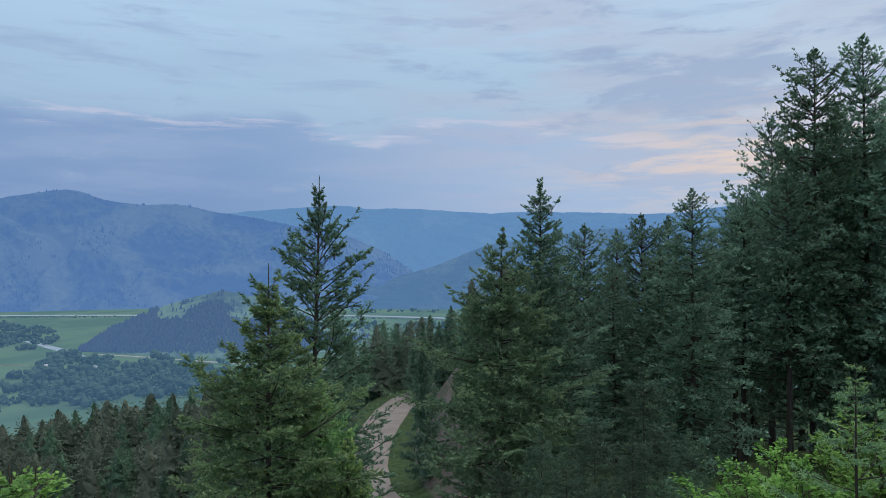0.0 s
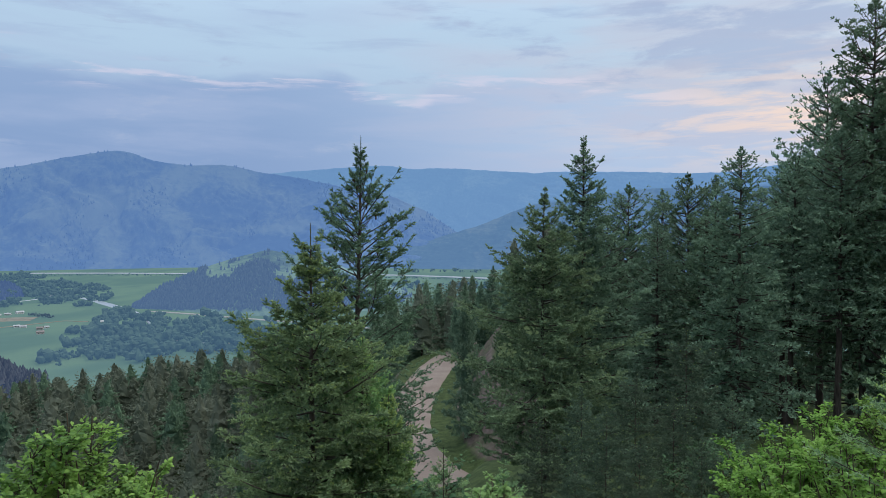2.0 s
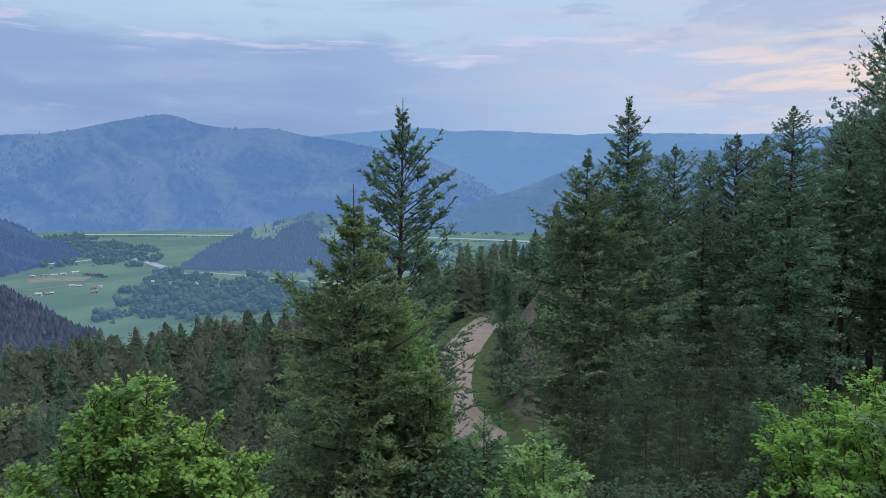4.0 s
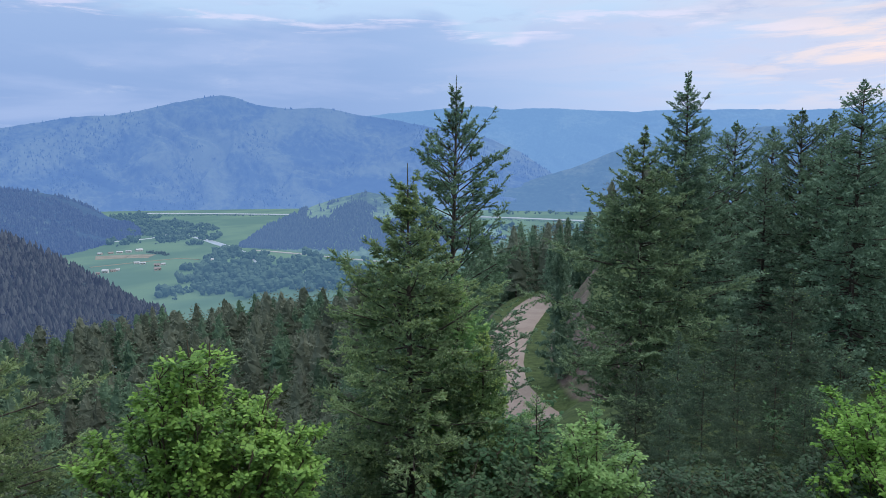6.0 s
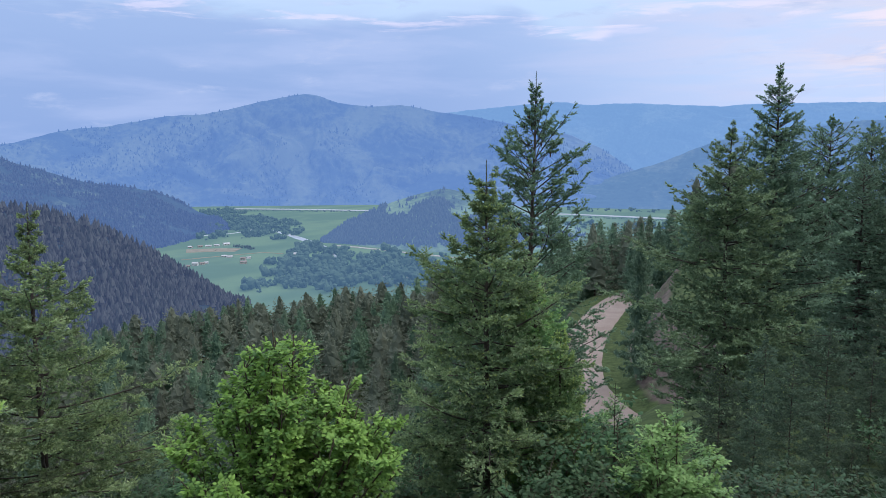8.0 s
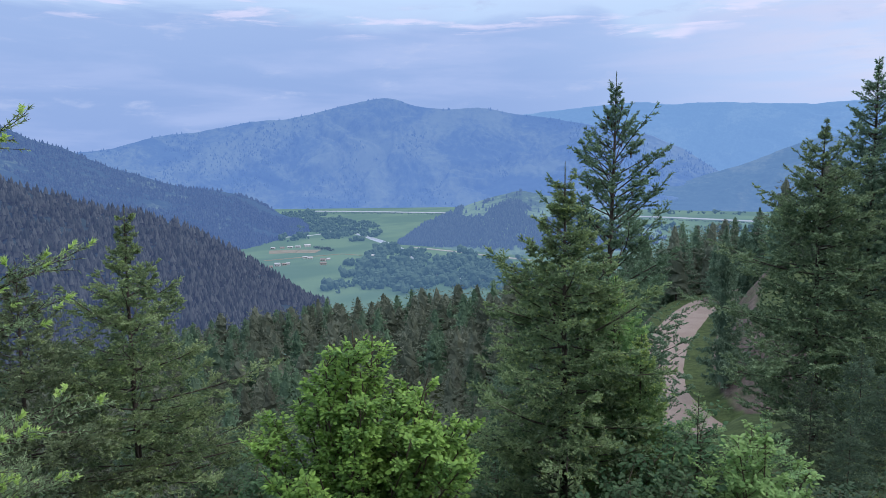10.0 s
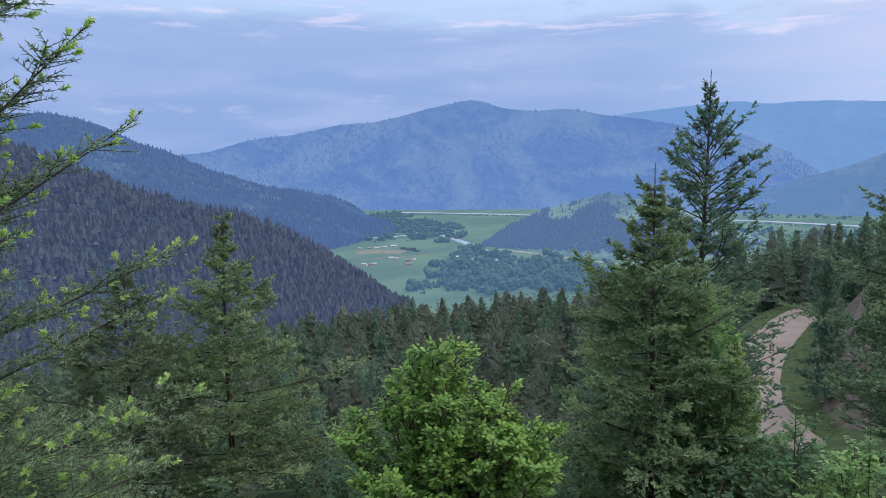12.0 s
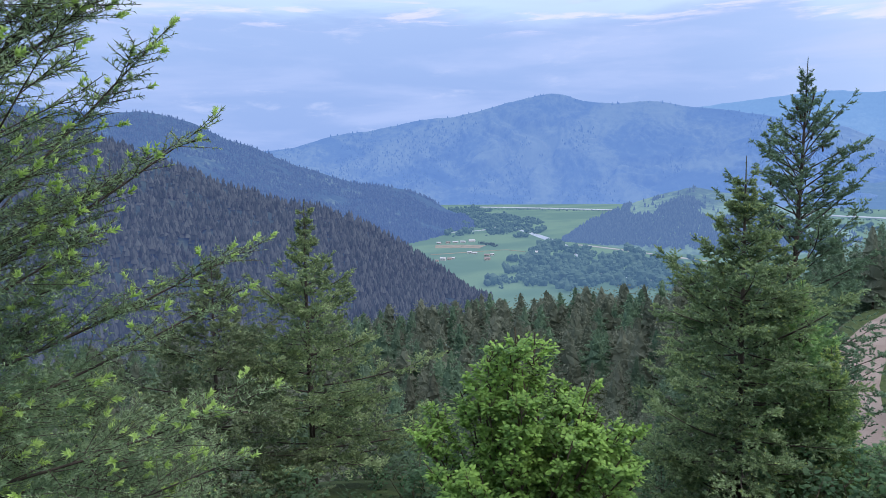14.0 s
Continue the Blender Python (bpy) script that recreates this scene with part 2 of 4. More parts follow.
def ground_z(x, y, rough=True):
    x, y = np.asarray(x, float), np.asarray(y, float)
    az, r = compass(x, y)
    e = np.interp(az, G_AZ, G_EDGE)
    nodes = [(0 * e, 0 * e - 1.65)] + [(0 * e + k, np.interp(az, G_AZ, G_Z[k])) for k in (10, 27, 50, 92)] + [(e, np.interp(az, G_AZ, G_Z[999]))]
    z = nodes[-1][1] - np.maximum(r - e, 0) * 0.5
    for (r0, z0), (r1, z1) in zip(nodes, nodes[1:]):
        f = (r - r0) / (r1 - r0)
        z = np.where((r >= r0) & (r < r1), z0 + (z1 - z0) * f, z)
    if rough:
        z = z + fbm(x / 9, y / 9, 4) * np.clip(r / 25, 0, 1) * 1.6 * np.clip((z - VALLEY) / 60, 0.15, 1)
    z = np.where(np.abs(az) < 100, np.maximum(z, VALLEY - 4.0), z)
    d = road_distance(x, y)
    bench = np.clip((9.0 - d) / 6.2, 0, 1)
    bench = bench * bench * (3 - 2 * bench)
    return z * (1 - bench) + (ROAD_Z - 0.05) * bench


def mesh_of(name, verts, faces, mats, smooth=False, slots=None, tone=None):
    """A mesh from arrays of corners and of equal-sided faces."""
    me = bpy.data.meshes.new(name)
    verts, faces = np.asarray(verts, np.float32), np.asarray(faces, np.int32)
    n, k = faces.shape
    me.vertices.add(len(verts))
    me.vertices.foreach_set("co", verts.ravel())
    me.loops.add(n * k)
    me.loops.foreach_set("vertex_index", faces.ravel())
    me.polygons.add(n)
    me.polygons.foreach_set("loop_start", np.arange(0, n * k, k, dtype=np.int32))
    me.polygons.foreach_set("use_smooth", np.full(n, smooth))
    if slots is not None:
        me.polygons.foreach_set("material_index", np.asarray(slots, np.int32))
    if tone is not None:
        me.attributes.new("tone", "FLOAT", "FACE").data.foreach_set("value", np.asarray(tone, np.float32))
    for m in (mats if isinstance(mats, (list, tuple)) else [mats]):
        me.materials.append(m)
    me.update(calc_edges=True)
    return me


def sheet(name, X, Y, Z, mat):
    n, k = X.shape
    I = np.arange(n * k).reshape(n, k)
    F = np.stack([I[:-1, :-1], I[:-1, 1:], I[1:, 1:], I[1:, :-1]], -1).reshape(-1, 4)
    return new(name, mesh_of(name, np.stack([X, Y, Z], -1).reshape(-1, 3), F, mat, True))


def ground_material():
    """Forest soil, duff and grass."""
    m, n, b = shader("hillside_and_meadow", 0.95, 0.1)
    geo = n.add("ShaderNodeNewGeometry")
    pos = geo.outputs["Position"]
    grain = n.noise(pos, 1.7, 8.0, 0.65)
    patch = n.noise(pos, 0.12, 4.0)
    grass = n.mix(n.span(grain, 0.3, 0.7), (0.028, 0.045, 0.018), (0.075, 0.105, 0.040))
    soil = n.mix(n.span(grain, 0.3, 0.7), (0.085, 0.066, 0.056), (0.175, 0.138, 0.120))
    up = n.add("ShaderNodeSeparateXYZ")
    n.put(up.inputs[0], geo.outputs["Normal"])
    steep = n.span(n.math("ADD", up.outputs[2], n.math("MULTIPLY", n.math("SUBTRACT", grain, 0.5), 0.16)), 0.86, 0.76)
    near = n.mix(n.math("MULTIPLY", steep, n.span(patch, 0.30, 0.5)), grass, soil)
    n.put(b.inputs["Base Color"], near)
    bump = n.add("ShaderNodeBump")
    bump.inputs["Strength"].default_value, bump.inputs["Distance"].default_value = 0.5, 0.15
    n.put(bump.inputs["Height"], grain)
    n.put(b.inputs["Normal"], bump.outputs[0])
    return m


rr = np.r_[0.002, np.geomspace(0.4, 40, 60), np.arange(40.9, 132, 0.9), np.geomspace(133, 4990, 110)]
aa = np.r_[np.arange(-180, -60, 3.0), np.arange(-60, 75, 0.5), np.arange(75, 181, 3.0)]
A, R = np.meshgrid(aa, rr, indexing="ij")
X, Y = along(A, R)
tagged(sheet("ground", X, Y, ground_z(X, Y), ground_material()), label="grassy forest hillside falling steeply to the valley", category="ground", kind="structure")


def valley_material():
    """Meadows, hay fields and rough pasture, with the evening haze painted over them as emission."""
    m, n, b = shader("valley_meadow", 1.0, 0.0)
    pos = n.add("ShaderNodeNewGeometry").outputs["Position"]
    field = n.mix(n.span(n.noise(n.stretch(pos, 1, 0.5, 1), 0.006, 3.0, 0.5), 0.4, 0.6), (0.066, 0.108, 0.058), (0.100, 0.150, 0.074))
    field = n.mix(n.math("MULTIPLY", n.span(n.noise(n.stretch(pos, 0.6, 1.0, 1), 0.021, 5.0, 0.6), 0.5, 0.72), 0.6), field, (0.075, 0.120, 0.075))
    field = n.mix(n.math("MULTIPLY", n.span(n.noise(pos, 0.2, 5.0, 0.6), 0.35, 0.75), 0.35), field, (0.07, 0.11, 0.06))
    n.put(b.inputs["Base Color"], field)
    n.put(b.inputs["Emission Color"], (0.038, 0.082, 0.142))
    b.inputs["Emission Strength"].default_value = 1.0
    return m


A, R = np.meshgrid(np.arange(-60, 85, 1.0), np.geomspace(520, 4990, 90), indexing="ij")
X, Y = along(A, R)
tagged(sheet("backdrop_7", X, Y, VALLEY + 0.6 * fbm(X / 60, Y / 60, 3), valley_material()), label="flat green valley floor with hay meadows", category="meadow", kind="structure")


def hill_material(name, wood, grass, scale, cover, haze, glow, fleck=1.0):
    """Far slopes: open grass and timber in patches that follow the gullies; the blue haze of distance is painted on as
    emission.
    """
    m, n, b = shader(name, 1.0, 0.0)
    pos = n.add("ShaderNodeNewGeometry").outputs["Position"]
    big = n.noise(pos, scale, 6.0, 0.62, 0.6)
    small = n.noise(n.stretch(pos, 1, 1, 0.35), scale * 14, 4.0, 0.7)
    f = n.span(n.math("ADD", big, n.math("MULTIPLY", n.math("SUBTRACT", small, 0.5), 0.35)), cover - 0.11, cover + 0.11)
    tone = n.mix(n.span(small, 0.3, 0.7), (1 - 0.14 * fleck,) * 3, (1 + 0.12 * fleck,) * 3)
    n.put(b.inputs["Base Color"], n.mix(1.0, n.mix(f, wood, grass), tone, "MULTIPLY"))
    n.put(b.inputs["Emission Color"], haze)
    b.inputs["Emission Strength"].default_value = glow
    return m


class Hill:
    """A hill seen from the valley's side: a crest line that falls to a foot line in front and away behind."""

    def __init__(self, crest, bulge=1.0, rough=0.05, wave=300.0, crag=0.0):
        c = np.array(sorted(crest), float)
        self.c, self.bulge, self.rough, self.wave, self.crag = c, bulge, rough, wave, crag
        self.a0, self.a1 = c[0, 0], c[-1, 0]

    def at(self, a, v):
        """v from 0 at the foot to 1 on the crest, past 1 down the far side."""
        c = self.c
        soft = lambda k: sum(w * np.interp(a + o, c[:, 0], c[:, k]) for o, w in ((-0.35, 0.25), (0.0, 0.5), (0.35, 0.25)))
        el, dc, df = soft(1), soft(2), soft(3)
        f = np.minimum(v, 1.0)
        d = df + (dc - df) * v
        zc = dc * np.tan(np.radians(el))
        x, y = along(a, d)
        rise = zc - VALLEY
        shape = f ** self.bulge
        gully = np.abs(fbm(a * dc / 57.3 / self.wave + 3 * fbm(x / self.wave, y / self.wave, 3), d / (self.wave * 3.5), 5, 0.55))
        z = VALLEY - 4 + (rise + 4) * shape - rise * self.rough * 4 * gully * np.sin(np.pi * np.clip(f, 0, 1)) ** 0.8
        z = z + self.crag * fbm(x / 40, y / 40, 4) * f - np.maximum(v - 1, 0) * rise * 1.6
        return x, y, z

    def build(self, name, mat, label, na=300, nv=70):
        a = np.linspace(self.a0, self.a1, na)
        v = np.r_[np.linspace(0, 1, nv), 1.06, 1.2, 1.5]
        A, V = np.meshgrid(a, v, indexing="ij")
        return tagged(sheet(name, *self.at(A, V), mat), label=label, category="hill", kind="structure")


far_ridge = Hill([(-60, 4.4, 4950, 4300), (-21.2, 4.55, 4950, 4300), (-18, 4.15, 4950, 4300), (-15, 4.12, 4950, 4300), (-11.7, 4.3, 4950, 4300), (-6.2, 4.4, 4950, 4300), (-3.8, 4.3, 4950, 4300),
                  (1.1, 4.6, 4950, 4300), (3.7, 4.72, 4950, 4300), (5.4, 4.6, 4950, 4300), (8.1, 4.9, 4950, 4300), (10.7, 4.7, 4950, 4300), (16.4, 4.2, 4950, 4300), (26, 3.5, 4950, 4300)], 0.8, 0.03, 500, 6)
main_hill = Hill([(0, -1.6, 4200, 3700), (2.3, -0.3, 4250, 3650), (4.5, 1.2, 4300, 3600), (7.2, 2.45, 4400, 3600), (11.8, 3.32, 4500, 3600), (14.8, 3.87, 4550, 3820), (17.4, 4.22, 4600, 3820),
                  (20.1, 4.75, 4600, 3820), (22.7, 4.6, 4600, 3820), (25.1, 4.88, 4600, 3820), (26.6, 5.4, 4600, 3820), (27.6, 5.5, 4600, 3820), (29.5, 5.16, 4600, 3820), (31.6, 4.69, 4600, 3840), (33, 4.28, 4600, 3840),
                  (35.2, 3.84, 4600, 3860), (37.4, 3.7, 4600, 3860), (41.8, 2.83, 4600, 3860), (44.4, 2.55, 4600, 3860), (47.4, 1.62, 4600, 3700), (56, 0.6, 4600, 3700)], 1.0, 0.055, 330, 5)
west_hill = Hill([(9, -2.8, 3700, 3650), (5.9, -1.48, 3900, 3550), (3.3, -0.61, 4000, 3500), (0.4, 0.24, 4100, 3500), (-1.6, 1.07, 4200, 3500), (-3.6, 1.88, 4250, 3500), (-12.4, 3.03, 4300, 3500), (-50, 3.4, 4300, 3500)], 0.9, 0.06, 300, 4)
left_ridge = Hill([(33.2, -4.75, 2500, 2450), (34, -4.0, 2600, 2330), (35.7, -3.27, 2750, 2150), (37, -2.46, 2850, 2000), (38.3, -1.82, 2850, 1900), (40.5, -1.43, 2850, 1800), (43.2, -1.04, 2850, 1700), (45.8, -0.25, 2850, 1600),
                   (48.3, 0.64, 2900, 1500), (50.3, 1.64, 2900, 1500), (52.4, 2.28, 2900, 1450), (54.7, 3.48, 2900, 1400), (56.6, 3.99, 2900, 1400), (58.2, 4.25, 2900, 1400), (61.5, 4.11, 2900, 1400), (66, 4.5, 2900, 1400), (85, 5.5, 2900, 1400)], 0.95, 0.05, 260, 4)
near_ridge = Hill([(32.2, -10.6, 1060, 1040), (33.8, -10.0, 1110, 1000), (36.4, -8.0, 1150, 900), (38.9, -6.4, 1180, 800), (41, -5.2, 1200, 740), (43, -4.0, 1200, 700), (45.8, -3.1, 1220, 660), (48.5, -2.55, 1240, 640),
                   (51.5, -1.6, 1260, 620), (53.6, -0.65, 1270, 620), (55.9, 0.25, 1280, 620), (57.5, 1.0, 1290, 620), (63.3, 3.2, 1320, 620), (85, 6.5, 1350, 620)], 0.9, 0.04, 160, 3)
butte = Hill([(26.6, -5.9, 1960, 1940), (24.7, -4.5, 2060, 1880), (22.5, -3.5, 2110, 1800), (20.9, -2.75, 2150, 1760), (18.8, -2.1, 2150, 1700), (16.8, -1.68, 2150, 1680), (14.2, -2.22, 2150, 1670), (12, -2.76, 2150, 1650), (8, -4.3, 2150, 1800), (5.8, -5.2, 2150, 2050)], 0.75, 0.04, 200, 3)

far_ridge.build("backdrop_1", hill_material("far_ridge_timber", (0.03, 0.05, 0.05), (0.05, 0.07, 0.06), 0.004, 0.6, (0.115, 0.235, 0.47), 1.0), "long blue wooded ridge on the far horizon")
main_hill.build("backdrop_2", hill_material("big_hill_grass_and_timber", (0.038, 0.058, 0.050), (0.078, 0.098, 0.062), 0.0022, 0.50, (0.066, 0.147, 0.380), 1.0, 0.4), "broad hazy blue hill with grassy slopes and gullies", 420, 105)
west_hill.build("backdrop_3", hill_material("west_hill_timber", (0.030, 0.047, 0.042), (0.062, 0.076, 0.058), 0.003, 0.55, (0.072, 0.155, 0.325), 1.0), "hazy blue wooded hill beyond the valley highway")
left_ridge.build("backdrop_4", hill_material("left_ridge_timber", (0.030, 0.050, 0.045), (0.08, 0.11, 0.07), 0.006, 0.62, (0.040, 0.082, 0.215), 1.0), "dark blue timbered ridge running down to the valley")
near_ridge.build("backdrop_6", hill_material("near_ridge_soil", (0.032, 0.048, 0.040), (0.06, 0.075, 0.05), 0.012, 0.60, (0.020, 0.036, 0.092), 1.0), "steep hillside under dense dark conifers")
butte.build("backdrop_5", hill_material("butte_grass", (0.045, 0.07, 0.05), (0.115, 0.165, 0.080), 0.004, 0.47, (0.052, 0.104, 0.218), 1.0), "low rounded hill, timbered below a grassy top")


# ---- plants ----
def unit(v):
    return v / np.maximum(np.linalg.norm(v, axis=-1, keepdims=True), 1e-9)


def tubes(P, R, sides=4):
    """Corners and triangles of many tapered tubes at once: P is (tubes, points, 3), R is (tubes, points)."""
    P, R = np.asarray(P, float), np.asarray(R, float)
    n, k, _ = P.shape
    t = unit(np.gradient(P, axis=1))
    ref = np.where(np.abs(t[..., 2:3]) > 0.9, [[[1.0, 0, 0]]], [[[0, 0, 1.0]]])
    u = unit(np.cross(t, ref))
    w = np.cross(t, u)
    ang = np.arange(sides) * 2 * np.pi / sides
    V = (P[:, :, None] + R[:, :, None, None] * (np.cos(ang)[:, None] * u[:, :, None] + np.sin(ang)[:, None] * w[:, :, None])).reshape(-1, 3)
    I = np.arange(n * k * sides).reshape(n, k, sides)
    a, b, c, d = I[:, :-1], np.roll(I[:, :-1], -1, 2), np.roll(I[:, 1:], -1, 2), I[:, 1:]
    F = np.concatenate([np.stack([a, b, c], -1).reshape(-1, 3), np.stack([a, c, d], -1).reshape(-1, 3)])
    return V, F


def tube(points, radii, sides=5):
    """One tapered tube along points."""
    return tubes(np.asarray(points, float)[None], np.broadcast_to(np.asarray(radii, float), (len(points),))[None], sides)


def joined(pieces):
    V, F, o = [], [], 0
    for v, f in pieces:
        V.append(v), F.append(np.asarray(f) + o)
        o += len(v)
    return np.concatenate(V), np.concatenate(F)


def needles(start, way, length, per_metre, nl, nw, rng, flat=0.6, lean=0.9, scale=None, tone=None):
    """Needles (thin pointed triangles) all along straight twigs."""
    scale = np.ones(len(start)) if scale is None else scale
    count = np.maximum((length * per_metre / scale ** 0.7).astype(int), 3)
    i = np.repeat(np.arange(len(start)), count)
    n = len(i)
    s = rng.random(n)
    t = way[i]
    u = unit(np.cross(t, np.array([0.02, 0.01, 1.0])))
    w = np.cross(u, t)
    phi = rng.random(n) * 2 * np.pi
    radial = unit(np.cos(phi)[:, None] * u + (np.sin(phi) * (1 - flat))[:, None] * w + 0.10 * w)
    d = unit(t * lean + radial * (1 - 0.3 * s)[:, None])
    base = start[i] + t * (s * length[i])[:, None]
    ln = nl * (0.7 + 0.5 * rng.random(n)) * (1 - 0.35 * s) * scale[i]
    side = unit(np.cross(d, rng.normal(size=(n, 3)))) * (nw / 2 * scale[i])[:, None]
    V = np.stack([base - side, base + side, base + d * ln[:, None]], 1).reshape(-1, 3)
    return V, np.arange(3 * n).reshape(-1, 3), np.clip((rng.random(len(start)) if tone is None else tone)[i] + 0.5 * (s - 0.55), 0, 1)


def part(name, data, parent, label=""):
    ob = new(name, data)
    ob.parent = parent
    return tagged(ob, label=label)


def conifer(h, rad, seed, needle_mat, gap=0.4, per=5, twigs=9, sub=0, twig=0.42, longest=0.8, density=60, nl=0.04, nw=0.006, up=(45, 8), curl=16, bare=0.05,
            power=0.7, lean=0.0, shoots=0, shoot_size=0.03, cones=0, leader=0.4, thick=0.011, ragged=0.3, sides=6, wood=True, twig_wood=False, tuft=9,
            lift=0.22, rise=0.0, flat=0.4, forward=0.9, core=None, inner=0.2, lobes=0.12, body=None, settle=0.8, tuck=0.0):
    """Meshes of one conifer that stands at the origin: trunk, branching, crown and, where asked, new shoots and cones."""
    rng = np.random.default_rng(seed)
    zs = np.linspace(0, h, 14)
    bend = rng.normal(size=2) * 0.008 * h
    mid = lambda z: np.stack([lean * z + bend[0] * np.sin(np.asarray(z) / h * 3.0), bend[1] * np.sin(np.asarray(z) / h * 4.0 + 1) - bend[1] * math.sin(1), np.asarray(z)], -1)
    r0 = h * thick
    trunk = tube(mid(zs), r0 * (1 - zs / h) ** 0.85 + 0.003 + 0.25 * r0 * np.exp(-zs / (0.04 * h)), sides + 2)
    # where each bough leaves the trunk: loose whorls, with odd boughs between them
    Z, AZ, z, q = [], [], h - leader * 0.42, 0.0
    while z > bare * h:
        f = 1 - z / h
        for j in range(per + (rng.random() < 0.4)):
            Z.append(z + rng.normal() * gap * 0.30), AZ.append(q + j * 2 * np.pi / per + rng.normal() * 0.35)
        q += 2.4
        z -= gap * (0.62 + 0.68 * min(1, f * 2)) * (0.8 + 0.4 * rng.random())
    Z, AZ = np.clip(np.array(Z), bare * h * 0.9, h - 0.05), np.array(AZ)
    n = len(Z)
    f = 1 - Z / h
    shape = np.minimum(1.0, (f / 0.9) ** power) * np.where(f < 0.85, 1.0, 1.0 - (f - 0.85) * 1.5) * np.clip((h - Z) / (leader * 2.0), 0.10, 1.0) * (1 - tuck * np.clip(f * 2 - 1, 0, 1))
    ph = rng.random(2) * 6.28
    reach = rad * shape * (1 - ragged + 1.5 * ragged * rng.random(n)) * (1 + lobes * np.sin(2 * AZ + ph[0] + 5 * f) + lobes * np.sin(3 * AZ + ph[1] - 9 * f))
    reach = np.maximum(reach * np.where((rng.random(n) < 0.10) & (f > 0.2), 1.2, 1.0), leader * 0.07 * (1 + rng.random(n)))
    e = np.radians(up[0] + (up[1] - up[0]) * np.minimum(1, f * 1.5) ** settle + rng.normal(size=n) * 7)
    L = reach / np.cos(e)
    S = np.linspace(0, 1, 6)
    es = e[:, None] + radians(curl) * ((S[1:] + S[:-1]) / 2 - 0.45)
    az = AZ[:, None] + np.cumsum(rng.normal(size=(n, 5)) * 0.10, 1)
    step = np.stack([np.cos(az) * np.cos(es), np.sin(az) * np.cos(es), np.sin(es)], -1) * (L / 5)[:, None, None]
    P = mid(Z)[:, None] + np.concatenate([np.zeros((n, 1, 3)), np.cumsum(step, 1)], 1)
    tan = unit(step)
    # side twigs, then twigs on those
    i = np.repeat(np.arange(n), np.maximum((twigs * (0.35 + 0.65 * reach / rad)).astype(int), 3))
    m = len(i)
    sv = inner + (0.999 - inner) * rng.random(m) ** 0.8
    seg = np.minimum((sv * 5).astype(int), 4)
    g = (sv * 5 - seg)[:, None]
    p = P[i, seg] * (1 - g) + P[i, seg + 1] * g
    t = tan[i, seg]
    side = unit(np.cross(t, np.array([0, 0, 1.0]))) * np.where(rng.random(m) < 0.5, -1.0, 1.0)[:, None]
    w = unit(t * (0.5 + 0.4 * rng.random((m, 1))) + side * (0.65 + 0.4 * rng.random((m, 1))) + np.array([0, 0, 1.0]) * (rise + rng.normal(size=(m, 1)) * lift))
    tl = np.minimum(twig * L[i] * (1.05 - 0.75 * sv) * (0.6 + 0.6 * rng.random(m)) + 0.03, longest)
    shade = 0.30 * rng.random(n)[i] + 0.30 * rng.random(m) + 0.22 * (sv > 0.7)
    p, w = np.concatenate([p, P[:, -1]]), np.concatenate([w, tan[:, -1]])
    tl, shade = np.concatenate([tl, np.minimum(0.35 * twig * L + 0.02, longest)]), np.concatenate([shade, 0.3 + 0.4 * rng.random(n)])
    big = np.minimum(1.0, 0.36 + 2.0 * f)
    scale = np.concatenate([big[i], big])
    depth = np.concatenate([f[i], f])
    T0, TD, TL, TS, TT = [p], [w], [tl], [scale], [shade]
    ends = [(p + w * tl[:, None], w, np.full(len(p), float(shoots)))]
    for c in range(sub):
        a = (0.2 + 0.75 * (c + rng.random(len(p)) * 0.6) / sub)
        sd = unit(np.cross(w, np.array([0, 0, 1.0]))) * (1 if c % 2 else -1)
        w2 = unit(w * 0.8 + sd * 0.7 + rng.normal(size=(len(p), 3)) * lift)
        l2 = tl * (1.1 - a) * (0.45 + 0.35 * rng.random(len(p))) + 0.03
        p2 = p + w * (tl * a)[:, None]
        T0.append(p2), TD.append(w2), TL.append(l2), TS.append(scale), TT.append(shade + 0.35 * rng.random(len(p)) - 0.12)
        ends.append((p2 + w2 * l2[:, None], w2, np.full(len(p), shoots * 0.6)))
    # the leader itself carries needles too
    zt = mid(np.linspace(h - leader * 1.6, h - 0.02, 6))
    T0.append(zt[:-1]), TD.append(unit(np.diff(zt, axis=0))), TL.append(np.linalg.norm(np.diff(zt, axis=0), axis=1)), TS.append(np.full(5, 0.6)), TT.append(np.full(5, 0.4))
    wooded = sum(len(v) for v in T0)
    if core:
        # close-set twigs inside the crown, toned darker on average than the outer ones
        nc, cl, f0 = core
        fz = f0 + (0.97 - f0 - bare) * rng.random(nc) ** 0.8
        rr = rad * np.minimum(1, (fz / 0.9) ** power) * np.where(fz < 0.85, 1.0, 0.85) * 0.70 * rng.random(nc) ** 0.6
        an = rng.random(nc) * 6.283
        od = np.stack([np.cos(an), np.sin(an), np.full(nc, 0.35)], -1)
        T0.append(mid((1 - fz) * h) + od * rr[:, None]), TD.append(unit(od * 0.6 + rng.normal(size=(nc, 3)) * 0.7)), TL.append(cl * (0.5 + 0.8 * rng.random(nc)))
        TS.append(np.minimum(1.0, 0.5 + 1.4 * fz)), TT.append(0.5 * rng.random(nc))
    T0, TD, TL, TS, TT = (np.concatenate(v) for v in (T0, TD, TL, TS, TT))
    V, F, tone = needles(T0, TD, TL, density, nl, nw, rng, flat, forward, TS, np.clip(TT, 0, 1))
